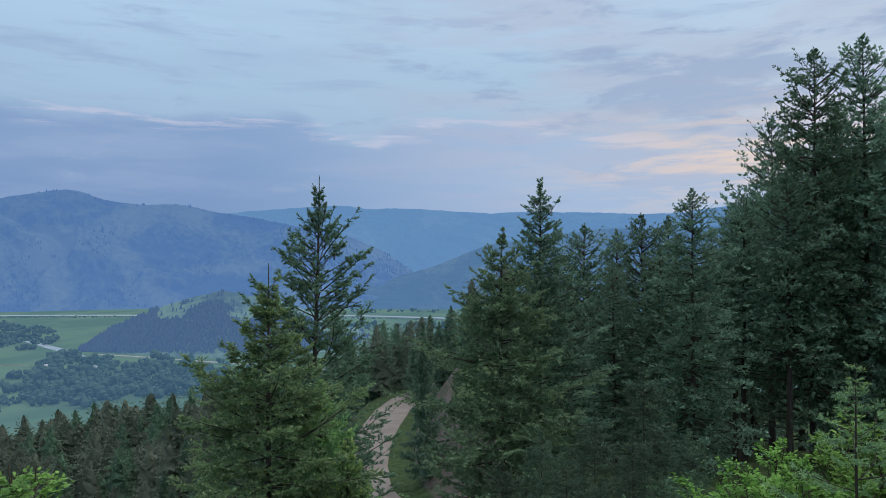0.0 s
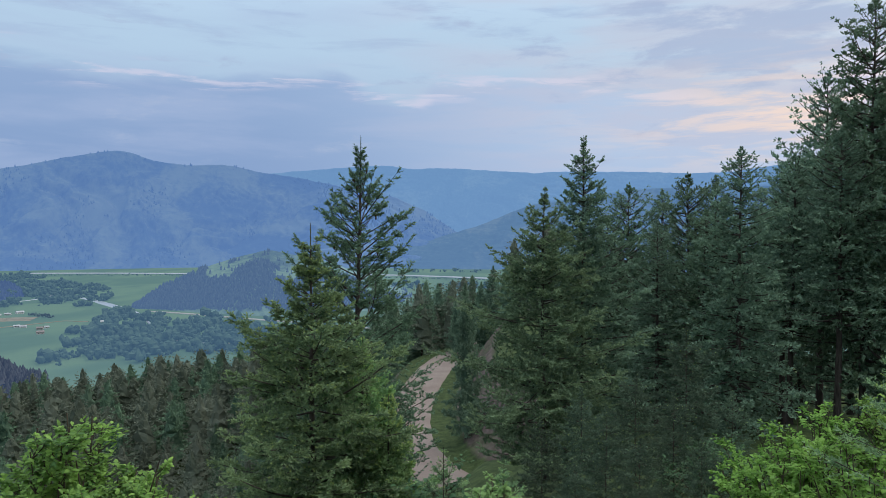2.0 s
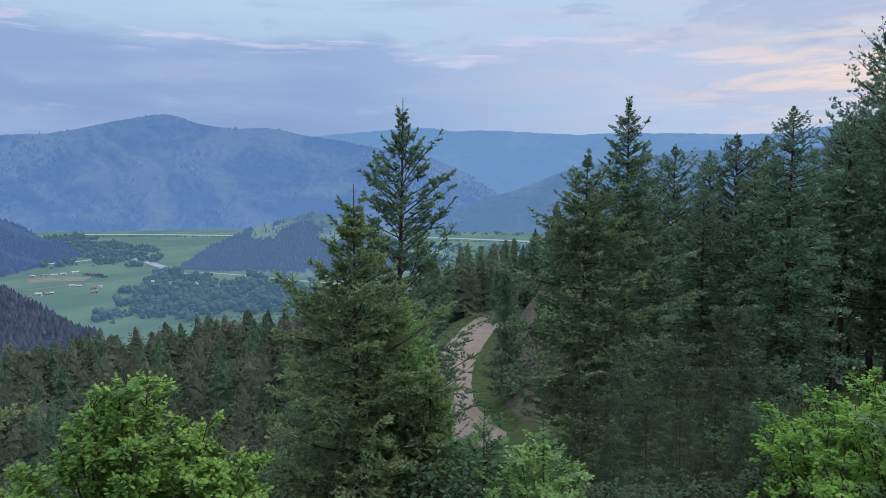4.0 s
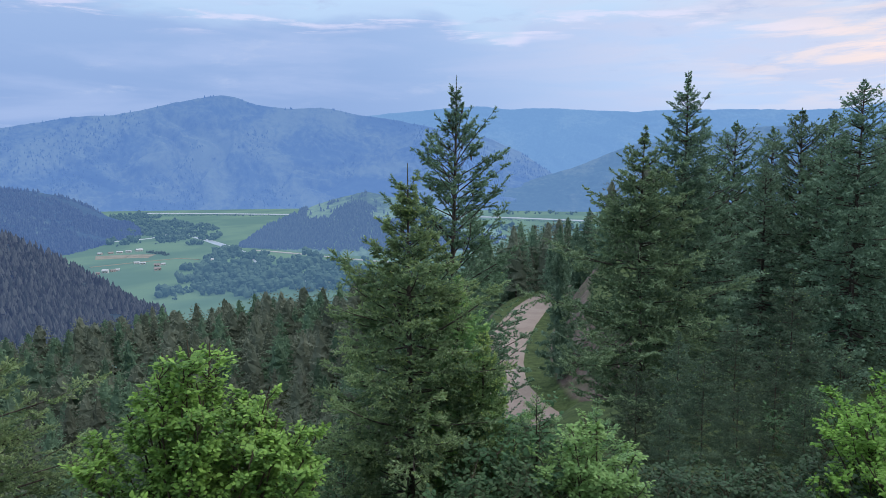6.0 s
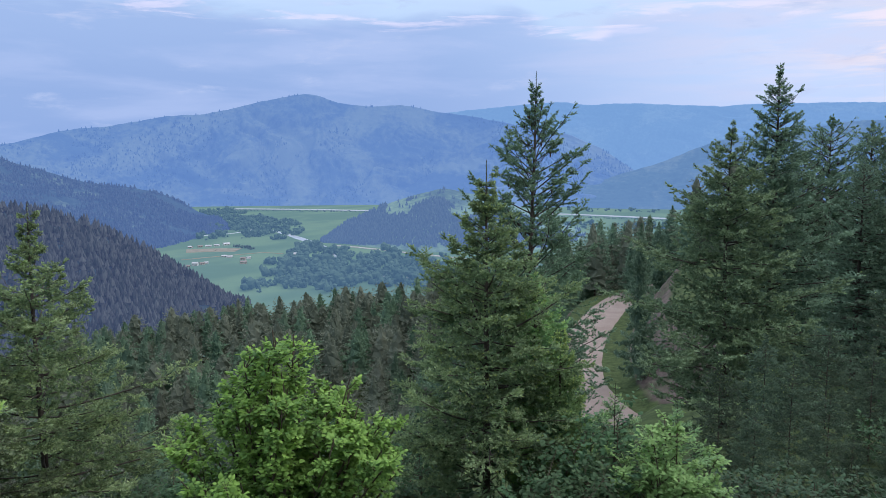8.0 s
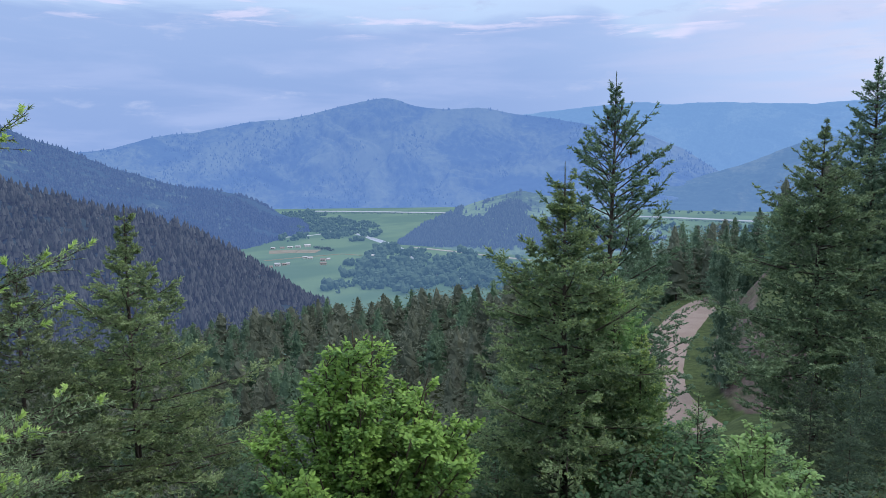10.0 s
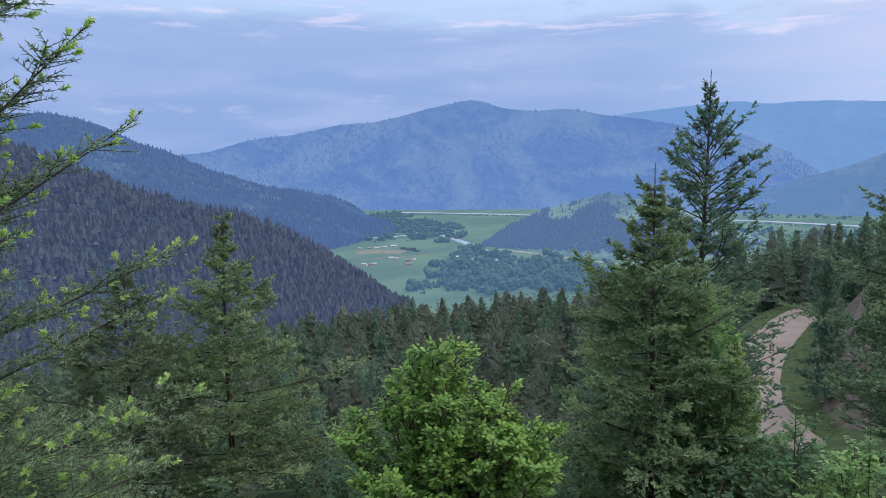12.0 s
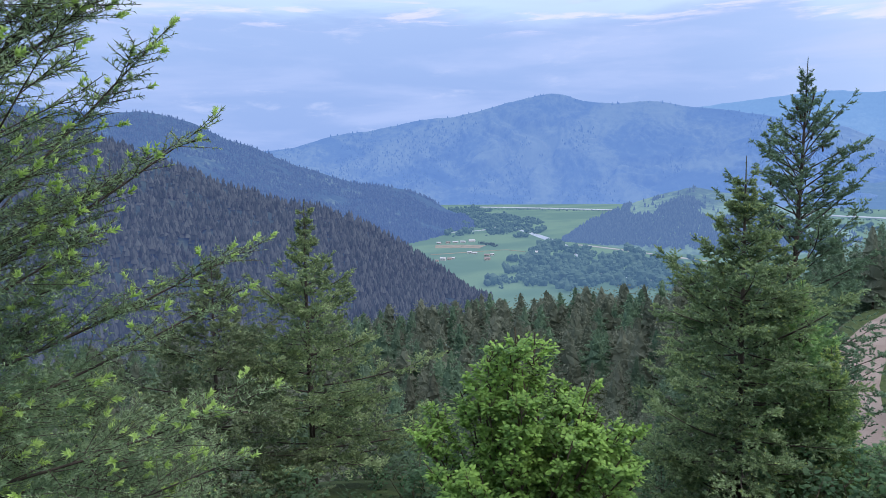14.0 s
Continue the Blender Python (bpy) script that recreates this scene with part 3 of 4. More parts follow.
    if body:
        # the shut inner crown of a tree in a close stand: uneven hanging skirts, one over the other
        tiers, around, fill = body
        rings = tiers * 2
        fz = np.linspace(0.02, 1 - bare, rings)
        rr = fill * rad * np.minimum(1, (fz / 0.9) ** power) * np.where(np.arange(rings) % 2, 1.04, 0.86)
        an = np.arange(around) * 2 * np.pi / around + rng.normal(size=(rings, around)) * 0.25
        rr = rr[:, None] * (1 + 0.17 * rng.normal(size=(rings, around)))
        C = mid((1 - fz) * h)[:, None] + np.stack([np.cos(an) * rr, np.sin(an) * rr, rng.normal(size=(rings, around)) * 0.3 * h / rings], -1)
        CI = np.arange(rings * around).reshape(rings, around)
        A0, A1, B1, B0 = CI[:-1], np.roll(CI[:-1], -1, 1), np.roll(CI[1:], -1, 1), CI[1:]
        CF = np.concatenate([np.stack([A0, B1, A1], -1).reshape(-1, 3), np.stack([A0, B0, B1], -1).reshape(-1, 3)])
        # Low even tone: shade between the boughs, put into the inner crown's colour.
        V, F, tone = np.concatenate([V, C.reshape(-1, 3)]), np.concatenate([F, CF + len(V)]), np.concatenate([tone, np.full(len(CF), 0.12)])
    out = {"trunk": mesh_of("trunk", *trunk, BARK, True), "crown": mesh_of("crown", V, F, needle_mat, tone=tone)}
    if wood:
        pieces = [tubes(P, (r0 * 0.26 * (L / max(rad, 0.1)) ** 0.8)[:, None] * (1 - 0.88 * S) + 0.002, 4)]
        if twig_wood:
            a, b, l = T0[:wooded], TD[:wooded], TL[:wooded]
            pieces.append(tubes(np.stack([a, a + b * l[:, None]], 1), np.stack([0.0014 + 0.0026 * l, np.full(wooded, 0.0009)], 1), 3))
        out["branching"] = mesh_of("branching", *joined(pieces), BARK, True)
    if shoots:
        E, D, K = (np.concatenate(v) for v in zip(*ends))
        k = rng.random(len(E)) < K
        E, D = E[k], unit(D[k] + np.array([0, 0, 0.25]))
        V, F, tone = needles(E - D * shoot_size * 0.3, D, np.full(len(E), shoot_size), tuft / shoot_size, shoot_size * 0.7, shoot_size * 0.24, rng, 0.1, 0.8)
        out["fresh_growth"] = mesh_of("fresh_growth", V, F, SHOOT, tone=tone)
    if cones:
        k = np.nonzero((rng.random(len(p)) < cones) & (depth < 0.45) & (depth > 0.08))[0]
        s = np.linspace(0, 1, 5)
        H = p[k] + w[k] * (tl[k] * 0.5)[:, None]
        out["cone_cluster"] = mesh_of("cone_cluster", *tubes(H[:, None] + np.array([0, 0, -1.0]) * (s * 0.085)[:, None], np.broadcast_to(0.019 * np.sin(0.35 + s * 2.5), (len(H), 5)), 5), CONE, True)
    return out


def plant(kind, meshes, x, y, z, turn, size, label, category, group=""):
    root = new(kind)
    root.matrix_basis = pose(x, y, z, 0, 0, turn) @ Matrix.Scale(size, 4)
    for name, me in meshes.items():
        ob = part(name, me, root, {"fresh_growth": "soft lime-green new shoots", "cone_cluster": "hanging brown cones"}.get(name, ""))
        if name in ("fresh_growth", "cone_cluster", "branching"):
            tagged(ob, kind="stuff")
    return tagged(root, label, category, group)


def stand(kind, meshes, az, el_top, d, height, turn, label, group="", size_h=None):
    """A tree by the direction and distance of its top; its foot is set a little into the slope."""
    x, y = along(az, d)
    z = d * math.tan(radians(el_top)) - height
    return plant(kind, meshes, float(x), float(y), z, turn, 1.0, label, kind.replace("_", " "), group)


def foot(az, d):
    x, y = along(az, d)
    return float(ground_z(np.array([x]), np.array([y]))[0]) - 0.08


def height_for(az, el, d):
    return d * math.tan(radians(el)) - foot(az, d)


FIR_GROUP = "firs below the viewpoint"
# the tall open-topped fir and the smaller one before it
h = height_for(10.36, 7.16, 15.5)
stand("fir_tree", conifer(h, 2.7, 11, NEEDLE_FIR, gap=0.25, per=5, twigs=16, sub=4, twig=0.34, longest=0.5, density=90, nl=0.066, nw=0.027, twig_wood=True, up=(51, 26), curl=9, power=0.95, tuck=0.5, lean=0.012, shoots=0.05, shoot_size=0.035, cones=0.06, leader=0.95, ragged=0.36, inner=0.25, lobes=0.05, lift=0.3, core=(700, 0.26, 0.4)),
      10.36, 7.16, 15.5, h, 40, "tall dark green fir with an open, cone-laden top", FIR_GROUP)
h = height_for(13.39, 0.37, 8.46)
stand("fir_tree", conifer(h, 1.28, 12, NEEDLE_NEAR, gap=0.15, per=6, twigs=15, sub=5, twig=0.40, longest=0.36, density=105, nl=0.046, nw=0.020, twig_wood=True, up=(38, 12), curl=14, power=0.64, lean=-0.004, shoots=0.26, shoot_size=0.030, leader=0.85, ragged=0.4, lift=0.32, lobes=0.10, core=(900, 0.22, 0.3)),
      13.39, 0.37, 8.46, h, 10, "bushy green young fir with pale new tips", FIR_GROUP)
# the pair beside the track on the other side
for az, el, d, rad, power, seed, tag in ((-7.57, 7.09, 27, 2.3, 0.70, 21, "tall dark fir standing among the roadside firs"), (-4.86, 3.3, 24.5, 3.4, 0.86, 22, "broad dark fir with tips like tufts beside the road")):
    h = height_for(az, el, d)
    stand("fir_tree", conifer(h, rad, seed, NEEDLE_DARK if seed == 21 else NEEDLE_ROADSIDE, gap=0.32, per=7, twigs=14, sub=4, twig=0.38, longest=0.7, density=44, nl=0.110, nw=0.052, up=(44, 6), curl=20, power=power, shoots=0.04, shoot_size=0.06, leader=0.7, ragged=0.42, lift=0.34, core=(1600, 0.45, 0.2)),
          az, el, d, h, seed * 17, tag, FIR_GROUP)
# the wall of old firs up the slope: three kinds, stood in varied turns and sizes
OLD = [conifer(14, 2.9, 31 + i, NEEDLE_DARK if i != 1 else NEEDLE_FIR, gap=0.38, per=7, twigs=11, sub=2, twig=0.38, longest=0.75, density=14, nl=0.20, nw=0.105, up=(40, -2), curl=20, bare=(0.06, 0.12, 0.34)[i], power=(0.58, 0.52, 0.5)[i], leader=0.6, ragged=0.42, thick=0.012, core=(600, 0.75, 0.2), lift=0.34) for i in range(3)]
WALL = [(-19.0, 6.0, 30.5, 0), (-27.0, 15.35, 36, 1), (-30.2, 15.83, 38, 0), (-11.2, 3.5, 46, 1), (-13.55, 3.05, 50, 0), (-15.3, 4.2, 42, 1), (-17.2, 4.0, 48, 0), (-21.9, 4.85, 44, 2),
        (-23.0, 5.0, 52, 0), (-24.3, 10.9, 42, 2), (-28.5, 11.5, 46, 2), (-33.5, 15, 36, 0), (-37, 14, 40, 1), (-16.6, 1.5, 34, 1), (-13.2, 0.6, 33, 0), (-22.4, 5.5, 37, 2), (-25.4, 7.0, 34, 2),
        (-32, 12, 50, 2), (-20.3, 3.0, 56, 0), (-9.6, 1.2, 40, 1), (-26.2, 9.0, 60, 0), (-30, 9, 62, 1), (-18.0, 2.4, 62, 2), (-42, 13, 38, 1)]
for i, (az, el, d, k) in enumerate(WALL):
    x, y = along(az, d)
    g = foot(az, d)
    s = (d * math.tan(radians(el)) - g) / 14.0
    root = plant("fir_tree", OLD[k], float(x), float(y), g, i * 67, s, "old dark fir in dense timber on the slope", "fir tree", "timber above the road")
    root.scale = (s * (0.85 if s > 1.3 else 1.0), s * (0.85 if s > 1.3 else 1.0), s)
# young bluish fir before the timber
YOUNG = conifer(4.2, 1.35, 41, NEEDLE_BLUE, gap=0.24, per=6, twigs=12, sub=3, twig=0.40, longest=0.4, density=44, nl=0.080, nw=0.038, up=(40, 8), power=0.7, shoots=0.06, shoot_size=0.04, leader=0.45, ragged=0.35, thick=0.006, lift=0.3, core=(300, 0.3, 0.2))
for az, el, d in ((-15.4, -7.43, 21), (-11.8, -11.0, 18), (-7.6, -12.2, 16), (-18.6, -11.8, 17), (-4.6, -14.6, 13.5), (-9.6, -13.6, 13.5), (-14.6, -12.2, 15.5), (-12.2, -15.6, 11.5), (-16.6, -15.5, 12.5), (-7.2, -17.4, 10.5), (-13.8, -18.6, 10)):
    x, y = along(az, d)
    g = foot(az, d)
    plant("young_fir", YOUNG, float(x), float(y), g, az * 31, (d * math.tan(radians(el)) - g) / 4.2, "young blue-green fir in front of old timber", "fir tree", "young firs on the slope")
# two firs to the west of the shrub, and saplings in the undergrowth
h = height_for(47.08, -2.5, 9.7)
stand("fir_tree", conifer(h, 1.5, 51, NEEDLE_OLIVE, gap=0.19, per=6, twigs=14, sub=5, twig=0.40, longest=0.38, density=85, nl=0.050, nw=0.021, twig_wood=True, up=(45, 8), curl=18, power=0.8, shoots=0.12, shoot_size=0.028, leader=0.75, ragged=0.45, lift=0.3, core=(450, 0.24, 0.35)),
      47.08, -2.5, 9.7, h, 75, "slender young green fir with a bare leader", FIR_GROUP)
h = height_for(54.4, -6.2, 9.0)
stand("fir_tree", conifer(h, 1.4, 52, NEEDLE_CLOSE, gap=0.19, per=6, twigs=14, sub=5, twig=0.40, longest=0.38, density=80, nl=0.050, nw=0.021, twig_wood=True, up=(45, 8), curl=18, power=0.7, shoots=0.08, shoot_size=0.026, leader=0.65, ragged=0.45, lift=0.3, core=(700, 0.24, 0.3)),
      54.4, -6.2, 9.0, h, 130, "darker young fir leaning into its neighbour", FIR_GROUP)
SAPLING = conifer(1.6, 0.55, 61, NEEDLE_NEAR, gap=0.22, per=5, twigs=9, sub=3, twig=0.42, density=130, nl=0.034, nw=0.009, up=(42, 12), power=0.8, shoots=0.15, shoot_size=0.02, leader=0.28, ragged=0.3, thick=0.006)
for az, el, d, tag in ((2.93, -17.0, 7.5, "spindly fir sapling above the road"), (-1.71, -17.8, 7.2, "small fir sapling among pale shrubs"), (-29.58, -6.37, 9.0, "young fir sapling rising out of a bright shrub")):
    x, y = along(az, d)
    g = foot(az, d)
    plant("fir_sapling", SAPLING, float(x), float(y), g, az * 13, (d * math.tan(radians(el)) - g) / 1.6, tag, "fir tree", "fir saplings")
# the near fir whose boughs reach into the view
x, y = along(75.2, 2.9)
plant("fir_tree", conifer(4.7, 0.98, 71, NEEDLE_CLOSE, gap=0.14, per=7, twigs=19, sub=6, twig=0.44, longest=0.44, density=150, nl=0.027, nw=0.0052, up=(66, 8), settle=2.0, curl=6, bare=0.08, power=0.36, inner=0.06, shoots=0.22, shoot_size=0.036, leader=0.5, ragged=0.4, thick=0.0034, twig_wood=True, tuft=24, flat=0.45, forward=0.45, lift=0.20, core=(2300, 0.3, 0.52)),
      float(x), float(y), foot(75.2, 2.9), 20, 1.0, "close green fir with soft lime-coloured bud tips", "fir tree", FIR_GROUP)
h = height_for(63.5, -14.5, 4.3)
stand("fir_tree", conifer(h, 0.95, 72, NEEDLE_CLOSE, gap=0.13, per=6, twigs=14, sub=5, twig=0.42, longest=0.36, density=120, nl=0.032, nw=0.009, twig_wood=True, up=(48, 14), curl=14, power=0.6, shoots=0.14, shoot_size=0.030, leader=0.35, ragged=0.4, core=(500, 0.22, 0.3)),
      63.5, -14.5, 4.3, h, 15, "small grey-green fir below the close one", FIR_GROUP)


# ---- shrubs ----
def shrub(h, spread, seed, leaf_mat, stems=14, limbs=14, twigs=6, leaves=7, size=0.06, drop=0.5, round_=1.7, reach=0.30):
    """A broadleaf shrub: stems fanning out of one foot, rising limbs, short twigs, and folded pointed leaves held flat along them."""
    rng = np.random.default_rng(seed)
    s = np.linspace(0, 1, 8)
    k = np.arange(stems)
    az = k * 2.4 + rng.normal(size=stems) * 0.3
    out = spread * np.sqrt((k + 0.4) / stems) * (0.80 + 0.25 * rng.random(stems))
    top = h - h * drop * (out / spread) ** round_ - 0.06 * h * rng.random(stems) * (k > 1)
    hd = np.stack([np.cos(az), np.sin(az)], -1)
    P = np.concatenate([hd[:, None] * (out[:, None] * s ** 1.25)[..., None], (top[:, None] * s)[..., None]], -1)
    P += np.cumsum(rng.normal(size=P.shape) * 0.010 * h, 1) * s[:, None]
    wood = [tubes(P, np.broadcast_to(0.0065 * h * (1 - 0.85 * s) + 0.002, (stems, 8)), 5)]

    def along_of(Q, i, a):
        g = a * (Q.shape[1] - 1)
        j = np.minimum(g.astype(int), Q.shape[1] - 2)
        g = (g - j)[:, None]
        return Q[i, j] * (1 - g) + Q[i, j + 1] * g, unit(Q[i, j + 1] - Q[i, j])

    i = np.repeat(k, limbs)
    a = 0.30 + 0.69 * rng.random(len(i)) ** 0.7
    p, t = along_of(P, i, a)
    b = rng.random(len(i)) * 6.283
    d = unit(np.stack([np.cos(b), np.sin(b), 0.15 + 0.6 * rng.random(len(i))], -1) + 0.35 * t)
    L = spread * reach * (1.25 - 0.7 * a) * (0.6 + 0.7 * rng.random(len(i)))
    q = np.linspace(0, 1, 5)
    T = p[:, None] + d[:, None] * (q * L[:, None])[..., None] + np.array([0, 0, 0.22]) * (L[:, None] * q ** 2)[..., None]
    wood.append(tubes(T, np.broadcast_to(0.0022 * h * (1 - 0.8 * q) + 0.0012, (len(i), 5)), 3))
    j = np.repeat(np.arange(len(i)), twigs)
    a = 0.25 + 0.75 * rng.random(len(j)) ** 0.8
    p2, t2 = along_of(T, j, np.minimum(a, 0.999))
    side = unit(np.cross(t2, np.array([0, 0, 1.0]))) * np.where(rng.random(len(j)) < 0.5, -1, 1)[:, None]
    d2 = unit(t2 * 0.6 + side * (0.3 + 0.7 * rng.random((len(j), 1))) + np.array([0, 0, 1.0]) * (0.12 + 0.3 * rng.normal(size=(len(j), 1))))
    l2 = 0.5 * L[j] * (0.4 + 0.6 * rng.random(len(j))) + size
    wood.append(tubes(np.stack([p2, p2 + d2 * l2[:, None]], 1), np.stack([np.full(len(j), 0.0018), np.full(len(j), 0.0008)], 1), 3))
    m = np.repeat(np.arange(len(j)), leaves)
    u = np.tile(np.linspace(0.12, 1.0, leaves), len(j))
    C = p2[m] + d2[m] * (l2[m] * u)[:, None]
    n = len(C)
    flip = np.tile(np.where(np.arange(leaves) % 2, 1.0, -1.0), len(j))[:, None]
    cross = unit(np.cross(d2[m], np.array([0, 0, 1.0]))) * flip
    D = unit(d2[m] * (0.35 + 0.9 * (u > 0.95)[:, None]) + cross * (u < 0.95)[:, None] + rng.normal(size=(n, 3)) * 0.28 + np.array([0, 0, -0.12]))
    S = (size * (0.65 + 0.6 * rng.random(n)))[:, None]
    side = unit(np.cross(D, np.array([0, 0, 1.0]) + 0.55 * unit(C * np.array([1, 1, 0.3])) + rng.normal(size=(n, 3)) * 0.35))
    upw = np.cross(side, D)
    st = C + D * S * 0.15
    fold = upw * S * 0.09
    V = np.stack([st, st + D * S * 0.28 + side * S * 0.34 + fold, st + D * S * 0.70 + side * S * 0.30 + fold * 0.6, st + D * S * 1.08 - upw * S * 0.10,
                  st + D * S * 0.70 - side * S * 0.30 + fold * 0.6, st + D * S * 0.28 - side * S * 0.34 + fold], 1).reshape(-1, 3)
    tri = np.array([[0, 1, 5], [1, 2, 5], [2, 4, 5], [2, 3, 4]])
    F = (np.arange(n)[:, None, None] * 6 + tri[None]).reshape(-1, 3)
    # Upper twig ends lighter: young leaves, with top light put into their colour.
    young = 0.45 * rng.random(n) + 0.25 * rng.random(len(j))[m] + 0.35 * (u > 0.8) * (C[:, 2] > 0.6 * h)
    return {"trunk": mesh_of("trunk", *joined(wood), STEM, True), "foliage": mesh_of("foliage", V, F, leaf_mat, False, tone=np.repeat(np.clip(young, 0, 1), len(tri)))}


def bush(meshes, h, az, el, d, turn, label, group="shrubs below the viewpoint"):
    x, y = along(az, d)
    return plant("shrub", meshes, float(x), float(y), d * math.tan(radians(el)) - h, turn, 1.0, label, "shrub", group)


bush(shrub(3.1, 1.12, 81, LEAF, stems=64, limbs=18, twigs=6, leaves=7, size=0.048, drop=0.47, round_=1.8, reach=0.18), 3.1, 29.8, -13.3, 6.6, 0, "rounded bright green broadleaf shrub in full leaf")
FRESH = shrub(3.0, 1.30, 82, LEAF_FRESH, stems=40, limbs=13, twigs=4, leaves=7, size=0.055, drop=0.4, reach=0.18)
bush(FRESH, 3.0, -24.0, -12.3, 11.0, 0, "fresh yellow-green shrub at the foot of old timber")
bush(FRESH, 3.0, -22.9, -15.6, 10.2, 140, "fresh yellow-green shrub at the foot of old timber")
bush(FRESH, 3.0, -31.5, -9.0, 11.5, 220, "fresh yellow-green shrub at the foot of old timber")
bush(FRESH, 3.0, -27.6, -14.0, 9.0, 70, "fresh yellow-green shrub at the foot of old timber")
for az, el, d, rad, seed in ((9.4, -8.6, 8.7, 0.62, 83), (7.4, -13.0, 8.4, 0.50, 86)):
    h = height_for(az, el, d)
    stand("fir_tree", conifer(h, rad, seed, NEEDLE_FRESH, gap=0.22, per=6, twigs=13, sub=4, twig=0.40, longest=0.36, density=80, nl=0.055, nw=0.024, up=(46, 18), power=0.65, shoots=0.3, shoot_size=0.040, leader=0.35, ragged=0.45, lift=0.32, core=(500, 0.25, 0.2)),
          az, el, d, h, seed, "light green young fir full of fresh growth", FIR_GROUP)
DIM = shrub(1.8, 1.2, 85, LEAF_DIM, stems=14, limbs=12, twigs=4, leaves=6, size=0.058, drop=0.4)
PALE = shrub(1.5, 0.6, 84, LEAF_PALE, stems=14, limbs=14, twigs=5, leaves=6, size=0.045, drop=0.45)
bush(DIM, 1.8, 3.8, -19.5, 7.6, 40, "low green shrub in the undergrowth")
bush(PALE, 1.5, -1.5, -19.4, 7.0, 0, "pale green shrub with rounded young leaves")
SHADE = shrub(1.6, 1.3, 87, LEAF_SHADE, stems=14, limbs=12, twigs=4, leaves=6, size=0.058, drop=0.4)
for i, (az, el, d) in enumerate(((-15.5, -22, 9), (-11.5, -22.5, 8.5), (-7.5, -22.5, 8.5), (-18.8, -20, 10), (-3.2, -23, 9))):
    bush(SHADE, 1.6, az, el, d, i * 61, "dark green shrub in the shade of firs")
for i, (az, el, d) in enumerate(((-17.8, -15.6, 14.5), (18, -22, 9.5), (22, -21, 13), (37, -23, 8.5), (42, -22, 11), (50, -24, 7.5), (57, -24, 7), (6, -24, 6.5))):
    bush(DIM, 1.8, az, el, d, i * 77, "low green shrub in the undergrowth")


# ---- dry stalks before the shrubs ----
DRY = bark("dry_stalk", (0.30, 0.26, 0.19), (0.48, 0.43, 0.33), 30.0)
rng = np.random.default_rng(91)
for i, (az, el, d) in enumerate(((-30.5, -15.5, 4.6), (-27.0, -18.5, 4.3), (-29.0, -20.0, 4.2), (-32.5, -13.0, 5.0))):
    x, y = along(az, d)
    z0 = foot(az, d)
    top = d * math.tan(radians(el)) - z0
    s = np.linspace(0, 1, 9)
    bend = rng.normal(size=2) * 0.5 + np.array([-0.5, 0.1])
    P = np.stack([float(x) - bend[0] * (1 - s ** 2.2), float(y) - bend[1] * (1 - s ** 2.2), z0 - 0.05 + (top + 0.05) * np.sin(s * 1.5)], -1)
    root = new("dry_stalk", mesh_of("dry_stalk", *tube(P, 0.006 * (1 - 0.7 * s), 5), DRY, True))
    tagged(root, "thin bleached dry stalk arching over the shrubs", "dead branch", "dry stalks")


# ---- the forest on the spur below ----
def spur_kinds(fineness):
    """Seven conifers: four pines, two firs and a larch; in fine, middling or coarse foliage."""
    look_of = (dict(gap=0.50, per=7, twigs=9, density=8.0, nl=0.25, nw=0.115, bare=0.12, body=(10, 11, 0.40), core=(60, 1.0, 0.15)),
               dict(gap=0.60, per=7, twigs=8, density=6.0, nl=0.31, nw=0.15, bare=0.15, body=(9, 10, 0.45), core=(50, 1.1, 0.15)),
               dict(gap=0.95, per=6, twigs=4, density=3.2, nl=0.50, nw=0.27, bare=0.3, body=(6, 8, 0.60)))[fineness]
    pine = dict(sub=0, twig=0.5, longest=0.7, up=(36, -8), curl=26, leader=0.35, ragged=0.42, wood=False, sides=4, thick=0.010, lift=0.34, flat=0.3, inner=0.6, lobes=0.08, **look_of)
    out = [conifer(13, (3.2, 3.4, 3.0, 3.3)[i], 101 + i, NEEDLE_PINE, power=(0.58, 0.52, 0.66, 0.48)[i], **pine) for i in range(4)]
    out += [conifer(13, 3.0, 111 + i, NEEDLE_FIR, power=0.66, **pine) for i in range(2)]
    out += [conifer(13, 2.8, 121, NEEDLE_LARCH, power=0.7, **pine)]
    return out


NEAR_KINDS, MIDDLE_KINDS, KINDS = (spur_kinds(i) for i in range(3))
LABELS = ["brownish green pine in dense forest on the spur"] * 4 + ["dark green fir in dense forest on the spur"] * 2 + ["light green larch in dense forest on the spur"]
spots, tries, taken = [], 0, collections.defaultdict(list)
while len(spots) < 1500 and tries < 60000:
    tries += 1
    a = RNG.uniform(-12, 78)
    r = math.sqrt(RNG.uniform(38.0 ** 2, 235.0 ** 2))
    if r > np.interp(a, G_AZ, G_EDGE) * 1.06 or (a < 9 and r < 100) or r < 62:
        continue
    x, y = (float(v) for v in along(a, r))
    if a < 12 and road_distance(np.array([x]), np.array([y]))[0] < 5.5:
        continue
    cell = (int(x // 5), int(y // 5))
    if any((x - p[0]) ** 2 + (y - p[1]) ** 2 < (4.7 if r < 140 else 3.9) ** 2 for u in (-1, 0, 1) for v in (-1, 0, 1) for p in taken[cell[0] + u, cell[1] + v]):
        continue
    taken[cell].append((x, y))
    spots.append((x, y, a, r))
ZS = ground_z(np.array([p[0] for p in spots]), np.array([p[1] for p in spots])) - 0.1
order = sorted(range(len(spots)), key=lambda i: spots[i][3])
rest = []
